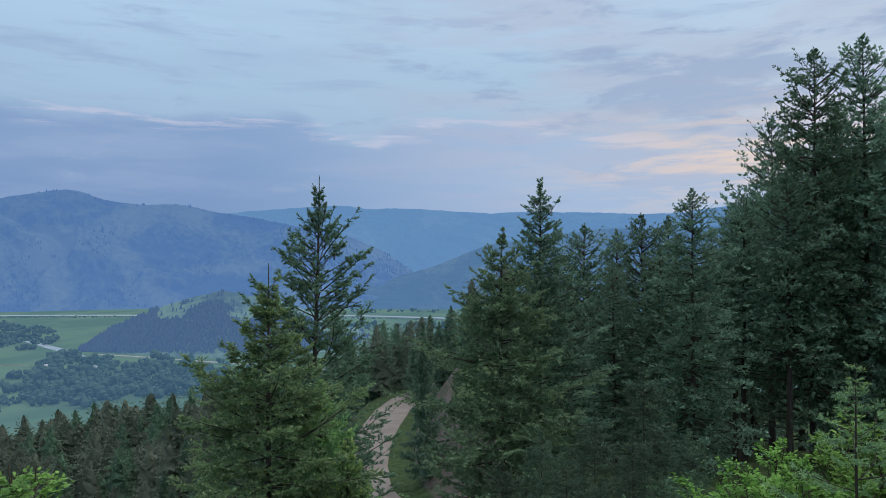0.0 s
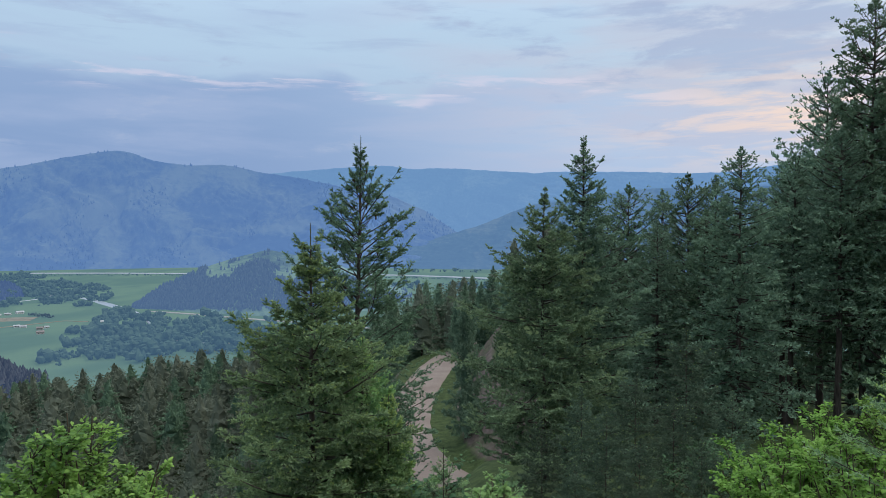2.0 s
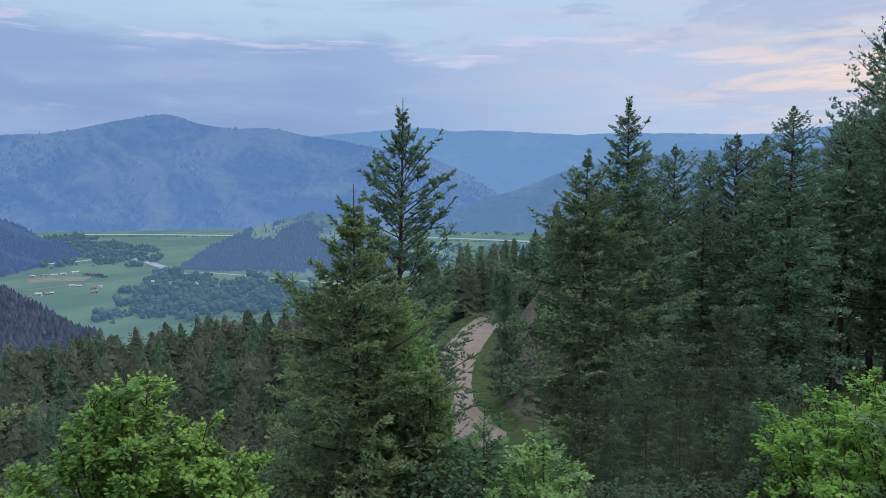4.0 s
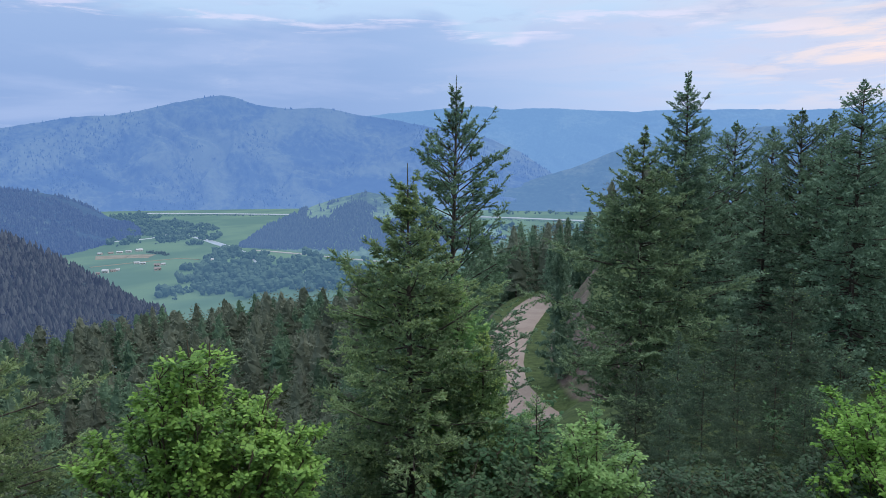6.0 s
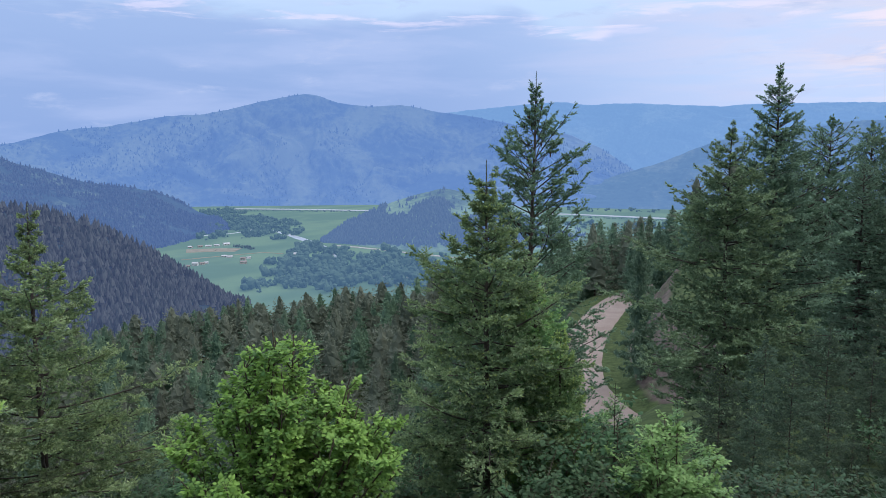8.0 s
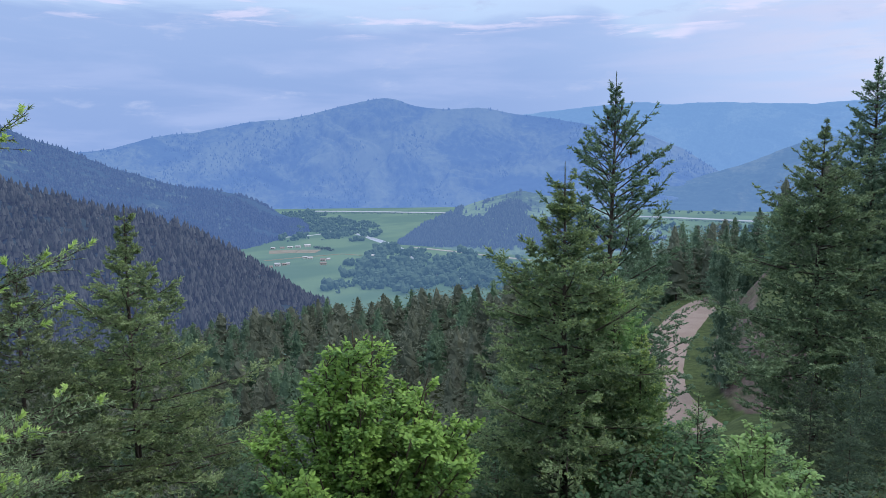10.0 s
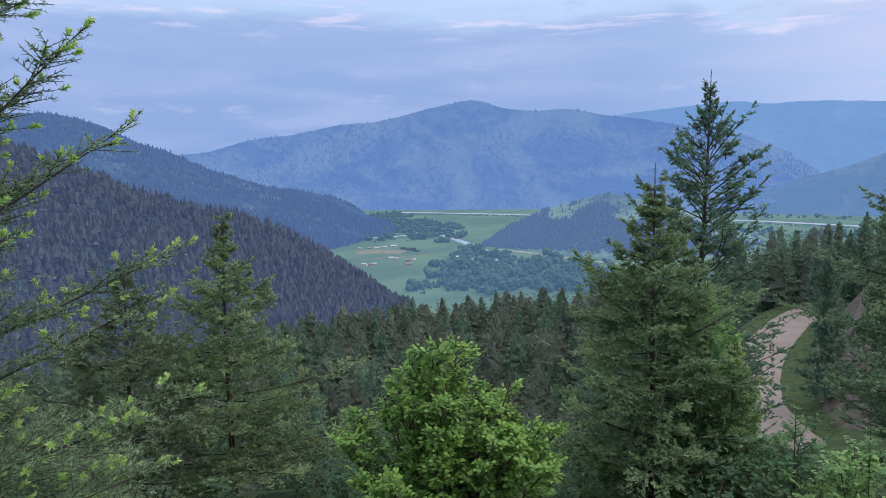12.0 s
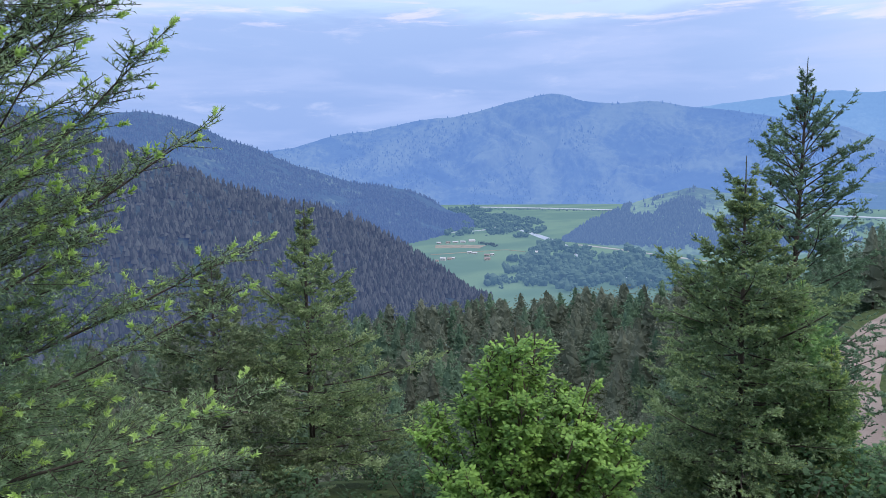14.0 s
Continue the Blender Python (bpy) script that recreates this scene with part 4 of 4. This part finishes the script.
for n, i in enumerate(order):
    x, y, a, r = spots[i]
    larch = 6 if RNG.random() < (0.30 if a > 38 and r > 90 else 0.05) else int(RNG.integers(0, 4)) if RNG.random() < 0.75 else int(RNG.integers(4, 6))
    size = RNG.uniform(0.74, 1.16)
    turn = RNG.uniform(0, 360)
    if n < 290:
        plant("forest_tree", (NEAR_KINDS if r < 92 else MIDDLE_KINDS)[larch], x, y, float(ZS[i]), turn, size, LABELS[larch], "conifer", "forest on the spur").scale = (size * 1.32, size * 1.32, size)
    else:
        rest.append((x, y, float(ZS[i]), turn, size, larch))


def mesh_arrays(me):
    v = np.empty(len(me.vertices) * 3, np.float32)
    me.vertices.foreach_get("co", v)
    f = np.empty(len(me.polygons) * 3, np.int32)
    me.loops.foreach_get("vertex_index", f)
    tone = np.zeros(len(me.polygons), np.float32)
    if "tone" in me.attributes:
        me.attributes["tone"].data.foreach_get("value", tone)
    return v.reshape(-1, 3), f.reshape(-1, 3), tone


def spur_rest():
    """The forest's far rows, joined."""
    mats = [NEEDLE_PINE, NEEDLE_FIR, NEEDLE_LARCH, BARK]
    pieces, slots, tones = [], [], []
    arrays = [{k: mesh_arrays(me) for k, me in kind.items()} for kind in KINDS]
    for x, y, z, turn, size, k in rest:
        own = RNG.uniform(-0.3, 0.3)
        c, s = math.cos(radians(turn)) * size * 1.32, math.sin(radians(turn)) * size * 1.32
        m = np.array([[c, s, 0], [-s, c, 0], [0, 0, size]])
        for name, (v, f, tone) in arrays[k].items():
            tones.append(np.clip(tone + own, 0, 1))
            pieces.append((v @ m + np.array([x, y, z]), f))
            slots.append(np.full(len(f), 3 if name == "trunk" else 0 if k < 4 else 1 if k < 6 else 2))
    if pieces:
        tagged(new("spur_forest", mesh_of("spur_forest", *joined(pieces), mats, False, np.concatenate(slots), np.concatenate(tones))), "dense mixed conifers on the far edge of the spur", "forest", kind="stuff")


spur_rest()
# dark firs where the track bends away
ROADSIDE = conifer(13, 2.6, 131, NEEDLE_DARK, gap=0.45, per=7, twigs=12, sub=1, twig=0.42, longest=0.9, density=9, nl=0.34, nw=0.16, up=(44, 0), bare=0.05, power=0.75, leader=0.7, ragged=0.3, wood=False, body=(12, 11, 0.36), core=(260, 0.9, 0.12), lift=0.3, flat=0.3)
for i, (az, el, d, w) in enumerate(((3.74, -4.32, 118, 1), (2.94, -4.37, 122, 1), (1.74, -4.46, 116, 1), (-0.58, -2.96, 108, 1), (4.54, -4.6, 112, 1), (-2.27, -4.9, 100, 1), (1.44, -4.35, 58, 0.66), (0.3, -4.2, 104, 1), (5.4, -5.2, 106, 1), (6.3, -5.6, 112, 1),
                                    (-3.4, -3.8, 112, 1), (2.3, -5.6, 101, .9), (7.4, -6.0, 118, 1))):
    x, y = along(az, d)
    g = foot(az, d)
    s = (d * math.tan(radians(el)) - g) / 13
    root = plant("fir_tree", ROADSIDE, float(x), float(y), g, i * 51, s, "dark narrow fir where the gravel road bends away", "fir tree", "firs at the road bend")
    root.scale = (s * w, s * w, s)


# ---- the gravel road ----
def road_material():
    m, n, b = shader("pale_gravel", 0.95, 0.1)
    pos = n.add("ShaderNodeNewGeometry").outputs["Position"]
    fine, broad = n.noise(pos, 6.0, 8.0, 0.7), n.noise(pos, 0.35, 4.0)
    n.put(b.inputs["Base Color"], n.mix(n.span(broad, 0.3, 0.7), n.mix(fine, (0.17, 0.130, 0.110), (0.28, 0.225, 0.195)), n.mix(fine, (0.22, 0.18, 0.155), (0.33, 0.275, 0.245))))
    bump = n.add("ShaderNodeBump")
    bump.inputs["Strength"].default_value, bump.inputs["Distance"].default_value = 0.5, 0.03
    n.put(bump.inputs["Height"], fine)
    n.put(b.inputs["Normal"], bump.outputs[0])
    return m


def road():
    tx, ty = np.gradient(RX), np.gradient(RY)
    l = np.hypot(tx, ty)
    nx, ny = -ty / l, tx / l
    off = np.array([-2.3, -2.0, -1.1, -0.6, 0, 0.6, 1.1, 2.0, 2.3])
    zz = np.array([-0.12, 0.02, -0.01, -0.03, 0.04, -0.03, -0.01, 0.02, -0.12])
    wob = 1 + 0.10 * fbm(np.arange(len(RX))[:, None] / 6.0, off[None] * 3, 3)
    X, Y = RX[:, None] + nx[:, None] * off * wob, RY[:, None] + ny[:, None] * off * wob
    tagged(sheet("road", X, Y, ROAD_Z + zz[None] + 0.02 * fbm(X, Y, 3), road_material()), "pale gravel forest road with worn wheel tracks", "road", kind="structure")


road()


# ---- woods on the far slopes ----
def tiny_conifers(name, P, heights, mat, label, rng):
    """Many small pointed trees in one mesh, each three ragged skirts on a point."""
    n, sides, tiers = len(P), 5, 2
    base = []
    for t in range(tiers):
        z0, z1, r = t * 0.36 + 0.04, 0.62 + 0.38 * t, 0.30 - 0.10 * t
        ang = np.arange(sides) * 2 * np.pi / sides + t
        base.append(np.concatenate([np.stack([np.cos(ang) * r, np.sin(ang) * r, np.full(sides, z0)], -1), [[0, 0, z1]]]))
    B = np.concatenate(base)
    tri = np.array([[t * (sides + 1) + i, t * (sides + 1) + (i + 1) % sides, t * (sides + 1) + sides] for t in range(tiers) for i in range(sides)])
    th = rng.random(n) * 6.28
    c, s = np.cos(th)[:, None], np.sin(th)[:, None]
    wide = (0.8 + 0.5 * rng.random(n))[:, None]
    jag = 0.75 + 0.5 * rng.random((n, len(B)))
    x, y = B[None, :, 0] * jag * wide, B[None, :, 1] * jag * wide
    V = np.stack([c * x - s * y, s * x + c * y, B[None, :, 2] + 0.05 * (jag - 1)], -1) * heights[:, None, None] + P[:, None]
    F = (np.arange(n)[:, None, None] * len(B) + tri[None]).reshape(-1, 3)
    return tagged(new(name, mesh_of(name, V.reshape(-1, 3), F, mat)), label, "forest", kind="stuff")


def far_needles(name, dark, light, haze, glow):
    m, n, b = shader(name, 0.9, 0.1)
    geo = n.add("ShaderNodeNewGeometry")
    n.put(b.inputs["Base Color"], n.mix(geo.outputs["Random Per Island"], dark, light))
    # Distance haze, put into the foliage itself as a blue emission.
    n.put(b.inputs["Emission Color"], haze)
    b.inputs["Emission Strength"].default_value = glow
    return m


def on_hill(hill, count, keep, rng, vmin=0.02, a0=None, a1=None):
    a = rng.uniform(a0 or hill.a0, a1 or hill.a1, count)
    v = vmin + (1.0 - vmin) * rng.random(count)
    x, y, z = hill.at(a, v)
    k = keep(x, y, a, v)
    return np.stack([x, y, z - 0.5], -1)[k]


rng = np.random.default_rng(5)
P = on_hill(near_ridge, 15000, lambda x, y, a, v: fbm(x / 45, y / 45, 3) > -0.42, rng)
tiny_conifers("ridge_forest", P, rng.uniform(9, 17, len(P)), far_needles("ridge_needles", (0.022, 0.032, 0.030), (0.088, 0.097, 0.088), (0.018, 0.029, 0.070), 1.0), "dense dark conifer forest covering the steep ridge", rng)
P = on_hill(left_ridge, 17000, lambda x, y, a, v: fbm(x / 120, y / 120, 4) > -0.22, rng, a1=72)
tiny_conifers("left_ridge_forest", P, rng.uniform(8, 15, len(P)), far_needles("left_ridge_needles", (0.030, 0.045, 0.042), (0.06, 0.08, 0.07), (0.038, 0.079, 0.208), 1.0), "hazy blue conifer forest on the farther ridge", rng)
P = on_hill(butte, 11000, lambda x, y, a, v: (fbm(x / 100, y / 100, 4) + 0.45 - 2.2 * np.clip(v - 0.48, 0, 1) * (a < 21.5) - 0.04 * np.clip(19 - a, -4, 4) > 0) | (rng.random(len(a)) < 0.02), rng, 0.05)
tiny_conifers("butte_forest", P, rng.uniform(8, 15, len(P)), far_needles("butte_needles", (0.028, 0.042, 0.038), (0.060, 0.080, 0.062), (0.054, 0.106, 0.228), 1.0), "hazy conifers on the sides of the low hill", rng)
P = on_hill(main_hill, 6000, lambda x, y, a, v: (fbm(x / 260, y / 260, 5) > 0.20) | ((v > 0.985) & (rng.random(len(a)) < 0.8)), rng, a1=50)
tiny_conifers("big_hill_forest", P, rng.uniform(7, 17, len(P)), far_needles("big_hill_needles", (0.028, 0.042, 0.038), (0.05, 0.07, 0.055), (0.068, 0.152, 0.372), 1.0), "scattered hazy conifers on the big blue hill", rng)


# ---- the valley floor ----
def flat_at(az, el):
    d = VALLEY / math.tan(radians(el))
    x, y = along(az, d)
    return float(x), float(y)


def plain(name, dark, light, rough=0.9, spec=0.2, scale=0.05):
    m, n, b = shader(name, rough, spec)
    pos = n.add("ShaderNodeNewGeometry").outputs["Position"]
    n.put(b.inputs["Base Color"], n.mix(n.span(n.noise(pos, scale, 5.0, 0.6), 0.3, 0.7), dark, light))
    return m


def strip(name, pts, width, mat, label, lift=0.9, category="road"):
    p = np.array([flat_at(*q) for q in pts])
    s = np.r_[0, np.cumsum(np.hypot(*np.diff(p, axis=0).T))]
    q = np.linspace(0, s[-1], 60)
    x, y = np.interp(q, s, p[:, 0]), np.interp(q, s, p[:, 1])
    k = np.ones(5) / 5
    x[2:-2], y[2:-2] = np.convolve(x, k, "valid"), np.convolve(y, k, "valid")
    tx, ty = np.gradient(x), np.gradient(y)
    l = np.hypot(tx, ty)
    w = np.interp(np.linspace(0, 1, 60), np.linspace(0, 1, len(np.atleast_1d(width))), np.atleast_1d(width))
    off = np.array([-0.56, -0.5, 0.5, 0.56])
    X, Y = x[:, None] - (ty / l * w)[:, None] * off, y[:, None] + (tx / l * w)[:, None] * off
    Z = np.full(X.shape, VALLEY + lift)
    Z[:, 0] -= 1.2
    Z[:, -1] -= 1.2
    return tagged(sheet(name, X, Y, Z, mat), label, category, kind="structure")


ASPHALT = plain("pale_asphalt", (0.28, 0.32, 0.37), (0.38, 0.42, 0.47))
strip("highway", [(33, -3.20), (28, -3.32), (23, -3.47), (14, -3.6), (6, -3.79), (-2.2, -4.05), (-12, -4.4)], 46, ASPHALT, "pale two-lane valley highway on a low bank", 3.0)
strip("valley_road", [(25.4, -6.16), (24.2, -6.27), (22.2, -6.5), (19.6, -6.83), (16.3, -7.18), (12, -7.6), (6, -8.2)], 11, plain("old_asphalt", (0.26, 0.265, 0.27), (0.36, 0.365, 0.37)), "narrow pale road along the foot of the hill", 1.2)
# Pale base tones carry the reflected sky in the water's own colour.
WATER = plain("river_water", (0.28, 0.32, 0.37), (0.40, 0.45, 0.51), 0.3, 0.5, 0.03)
strip("river", [(38, -5.2), (35.5, -5.15), (33.0, -5.05), (31.1, -4.62), (29.9, -5.0), (29.1, -5.2), (28.3, -5.5), (27.4, -5.82), (26.6, -6.14), (26.0, -6.42), (25.6, -6.8), (25.2, -7.4), (24.7, -8.0), (23.6, -8.5), (18, -8.9)], [8, 8, 9, 14, 10, 12, 20, 24, 22, 16, 6, 5, 5, 6, 6], WATER, "pale shallow river winding through the valley", 0.8, "river")
DIRT = plain("dry_yard", (0.175, 0.170, 0.145), (0.235, 0.225, 0.195))
strip("farm_yard", [(36.6, -6.25), (34.5, -6.25), (32.8, -6.3)], 66, DIRT, "bare dusty yard behind the farm buildings", 0.7, "ground")
strip("farm_track", [(37, -6.9), (34.5, -6.75), (31, -6.55), (29.5, -6.7)], 5, DIRT, "pale farm track across the meadow", 0.75, "road")


def blob_wood(name, P, sizes, mat, label, rng):
    """Cottonwoods and brush: each crown a handful of uneven lumps of leafy facets on a short stem."""
    bm = bmesh.new()
    bmesh.ops.create_icosphere(bm, subdivisions=1, radius=0.5)
    bm.verts.ensure_lookup_table()
    B = np.array([v.co[:] for v in bm.verts])
    T = np.array([[v.index for v in f.verts] for f in bm.faces])
    bm.free()
    lumps = 4
    n = len(P) * lumps
    c = np.repeat(P, lumps, 0) + rng.normal(size=(n, 3)) * np.array([0.26, 0.26, 0.16]) * np.repeat(sizes, lumps)[:, None]
    c[:, 2] += np.repeat(sizes, lumps) * 0.42
    V = c[:, None] + B[None] * (0.62 + 0.6 * rng.random((n, len(B), 1))) * (np.repeat(sizes, lumps) * rng.uniform(0.35, 0.75, n))[:, None, None] * np.array([1, 1, 1.1])
    F = (np.arange(n)[:, None, None] * len(B) + T[None]).reshape(-1, 3)
    return tagged(new(name, mesh_of(name, V.reshape(-1, 3), F, mat)), label, "woods", kind="stuff")


def woods(patches, rng):
    """Trees scattered over patches of the valley floor, each given by its outline (direction, angle down) and the ground per tree."""
    out = []
    for share, ring in patches:
        Q = np.array([flat_at(*q) for q in ring])
        lo, hi = Q.min(0), Q.max(0)
        n = int(np.prod(hi - lo) / share)
        x, y = rng.uniform(lo[0], hi[0], n), rng.uniform(lo[1], hi[1], n)
        wx, wy = x + 45 * fbm(x / 70, y / 70, 4), y + 90 * fbm(x / 70 + 40, y / 70, 4)
        inside = np.zeros(n, bool)
        for (x0, y0), (x1, y1) in zip(Q, np.roll(Q, -1, 0)):
            inside ^= ((y0 > wy) != (y1 > wy)) & (wx < (x1 - x0) * (wy - y0) / (y1 - y0 + 1e-9) + x0)
        inside &= fbm(x / 55 + 9, y / 80, 4) > -0.10
        out.append(np.stack([x, y, np.full(n, VALLEY - 0.5)], -1)[inside])
    return np.concatenate(out)


WOODS = [(130, [(31.7, -8.6), (30.3, -7.5), (29.0, -6.9), (27.5, -6.05), (26.2, -6.5), (24.6, -6.3), (24.0, -7.0), (24.9, -8.2), (24.4, -9.3), (25.7, -10.0), (28.4, -9.9), (31.2, -9.6)]),
         (170, [(23.6, -7.9), (22.9, -7.1), (20.4, -7.15), (16.9, -7.5), (10, -8.2), (10, -9.4), (16.3, -9.1), (19.6, -9.7), (22.9, -9.6), (24.2, -8.9)]),
         (190, [(32.6, -5.2), (32.2, -4.3), (31.2, -4.0), (29.9, -4.05), (28.0, -5.0), (28.6, -5.35), (30.0, -5.3), (32.2, -5.45)]),
         (320, [(36.8, -4.9), (36.5, -3.5), (33.3, -3.25), (32.2, -3.65), (31.3, -4.0), (32.3, -4.6), (32.8, -5.3), (35.2, -5.5)]),
         (150, [(28.6, -5.75), (28.2, -5.5), (30.2, -5.55), (30.4, -5.75)]), (600, [(24.0, -6.5), (20, -6.85), (17, -7.2), (17, -7.35), (21, -7.0), (24, -6.65)]),
         (2500, [(38, -3.6), (31, -3.55), (31, -3.62), (38, -3.75)]), (900, [(8, -4.4), (-8, -4.4), (-8, -4.9), (8, -4.9)]), (3000, [(8, -3.3), (-10, -3.3), (-10, -3.5), (8, -3.5)])]
P = woods(WOODS, rng)
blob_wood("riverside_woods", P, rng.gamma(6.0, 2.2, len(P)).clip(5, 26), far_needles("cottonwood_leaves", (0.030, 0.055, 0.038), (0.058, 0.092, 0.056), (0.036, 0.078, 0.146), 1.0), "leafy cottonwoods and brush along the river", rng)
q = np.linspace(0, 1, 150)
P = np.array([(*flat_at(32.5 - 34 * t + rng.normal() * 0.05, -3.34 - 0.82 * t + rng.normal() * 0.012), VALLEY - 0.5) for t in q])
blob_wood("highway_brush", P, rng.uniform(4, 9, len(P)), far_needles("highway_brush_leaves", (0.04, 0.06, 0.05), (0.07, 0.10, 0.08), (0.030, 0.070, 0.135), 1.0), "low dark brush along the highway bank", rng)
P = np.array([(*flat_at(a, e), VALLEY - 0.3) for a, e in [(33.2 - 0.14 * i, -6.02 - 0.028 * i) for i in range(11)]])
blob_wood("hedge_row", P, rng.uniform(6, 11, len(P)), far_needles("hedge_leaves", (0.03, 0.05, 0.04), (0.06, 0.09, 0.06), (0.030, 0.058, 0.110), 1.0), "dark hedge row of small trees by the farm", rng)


# ---- farm buildings ----
WALL_WHITE = plain("white_siding", (0.46, 0.46, 0.45), (0.62, 0.62, 0.60), 0.7, 0.3, 0.4)
WALL_TAN = plain("tan_siding", (0.35, 0.325, 0.30), (0.45, 0.42, 0.395), 0.8, 0.2, 0.4)
ROOF_GREY = plain("grey_metal_roof", (0.30, 0.31, 0.33), (0.46, 0.47, 0.49), 0.45, 0.5, 0.3)
ROOF_RED = plain("rusty_red_roof", (0.19, 0.165, 0.165), (0.27, 0.235, 0.235), 0.7, 0.3, 0.3)
DARK_PANE = plain("dark_window_pane", (0.03, 0.035, 0.04), (0.05, 0.055, 0.06), 0.1, 0.5, 0.3)


def box_faces(x0, x1, y0, y1, z0, z1):
    V = np.array([(x, y, z) for x in (x0, x1) for y in (y0, y1) for z in (z0, z1)], float)
    F = np.array([(0, 1, 3), (0, 3, 2), (4, 6, 7), (4, 7, 5), (0, 4, 5), (0, 5, 1), (2, 3, 7), (2, 7, 6), (0, 2, 6), (0, 6, 4), (1, 5, 7), (1, 7, 3)])
    return V, F


def farm_building(az, el, l, w, h, turn, wall, roof, label):
    x, y = flat_at(az, el)
    root = new("farm_building")
    root.matrix_basis = pose(x, y, VALLEY, 0, 0, turn)
    V = np.array([(sx * l / 2, sy * w / 2, z) for sx in (-1, 1) for sy in (-1, 1) for z in (-1, h)] + [(-l / 2, 0, h + w * 0.28), (l / 2, 0, h + w * 0.28)], float)
    F = np.array([(0, 1, 3), (0, 3, 2), (4, 6, 7), (4, 7, 5), (0, 4, 5), (0, 5, 1), (2, 3, 7), (2, 7, 6), (1, 8, 3), (5, 7, 9)])
    part("wall", mesh_of("wall", V, F, wall), root)
    o, t = 0.6, 0.25
    R = np.array([(sx * (l / 2 + o), y_, z_ + k) for k in (0.05, 0.05 + t) for sx in (-1, 1) for y_, z_ in ((-w / 2 - o, h - o * 0.56), (0, h + w * 0.28), (w / 2 + o, h - o * 0.56))], float)
    q = [(0, 1, 4, 3), (1, 2, 5, 4), (6, 9, 10, 7), (7, 10, 11, 8), (0, 3, 9, 6), (2, 8, 11, 5), (0, 6, 7, 1), (1, 7, 8, 2), (3, 4, 10, 9), (4, 5, 11, 10)]
    part("roof", mesh_of("roof", R, np.array(q), roof), root)
    side = -w / 2
    for i in range(2):
        cx = -l / 4 + i * l / 2
        part("window", mesh_of("window", *box_faces(cx - 0.8, cx + 0.8, side - 0.08, side + 0.05, 1.2, 2.4), DARK_PANE), root)
    part("door", mesh_of("door", *box_faces(-0.6, 0.6, side - 0.10, side + 0.05, 0, 2.1), WALL_TAN), root)
    return tagged(root, label, "farm building", "farm in the valley")


FARM = [(36.3, -6.02, 13, 8, 3, 1), (35.6, -6.0, 14, 8, 3, 2), (35.0, -5.98, 18, 7, 3, 0), (34.4, -5.96, 16, 8, 3.5, 0), (33.7, -5.9, 20, 11, 4, 0),
        (33.9, -6.80, 13, 8, 3, 0), (33.5, -6.86, 15, 8, 3, 0), (32.5, -7.05, 14, 9, 3.5, 2), (32.1, -6.98, 10, 7, 3, 0), (32.5, -7.35, 16, 10, 4, 2),
        (36.5, -7.45, 9, 7, 3, 2), (36.0, -7.35, 14, 10, 5, 0), (35.5, -7.3, 12, 8, 3, 2), (35.2, -7.25, 9, 7, 3, 0), (28.5, -6.86, 16, 11, 4.5, 0), (26.6, -8.15, 10, 8, 3, 0)]
for i, (az, el, l, w, h, k) in enumerate(FARM):
    farm_building(az, el, l * 0.8, w * 0.8, h, az + (i * 37) % 50 - 25, (WALL_WHITE, WALL_TAN, WALL_TAN)[k], (ROOF_GREY, ROOF_GREY, ROOF_RED)[k],
                  ("white farm building with a pale metal roof", "tan shed with a grey metal roof", "tan barn with a rusty red roof")[k])
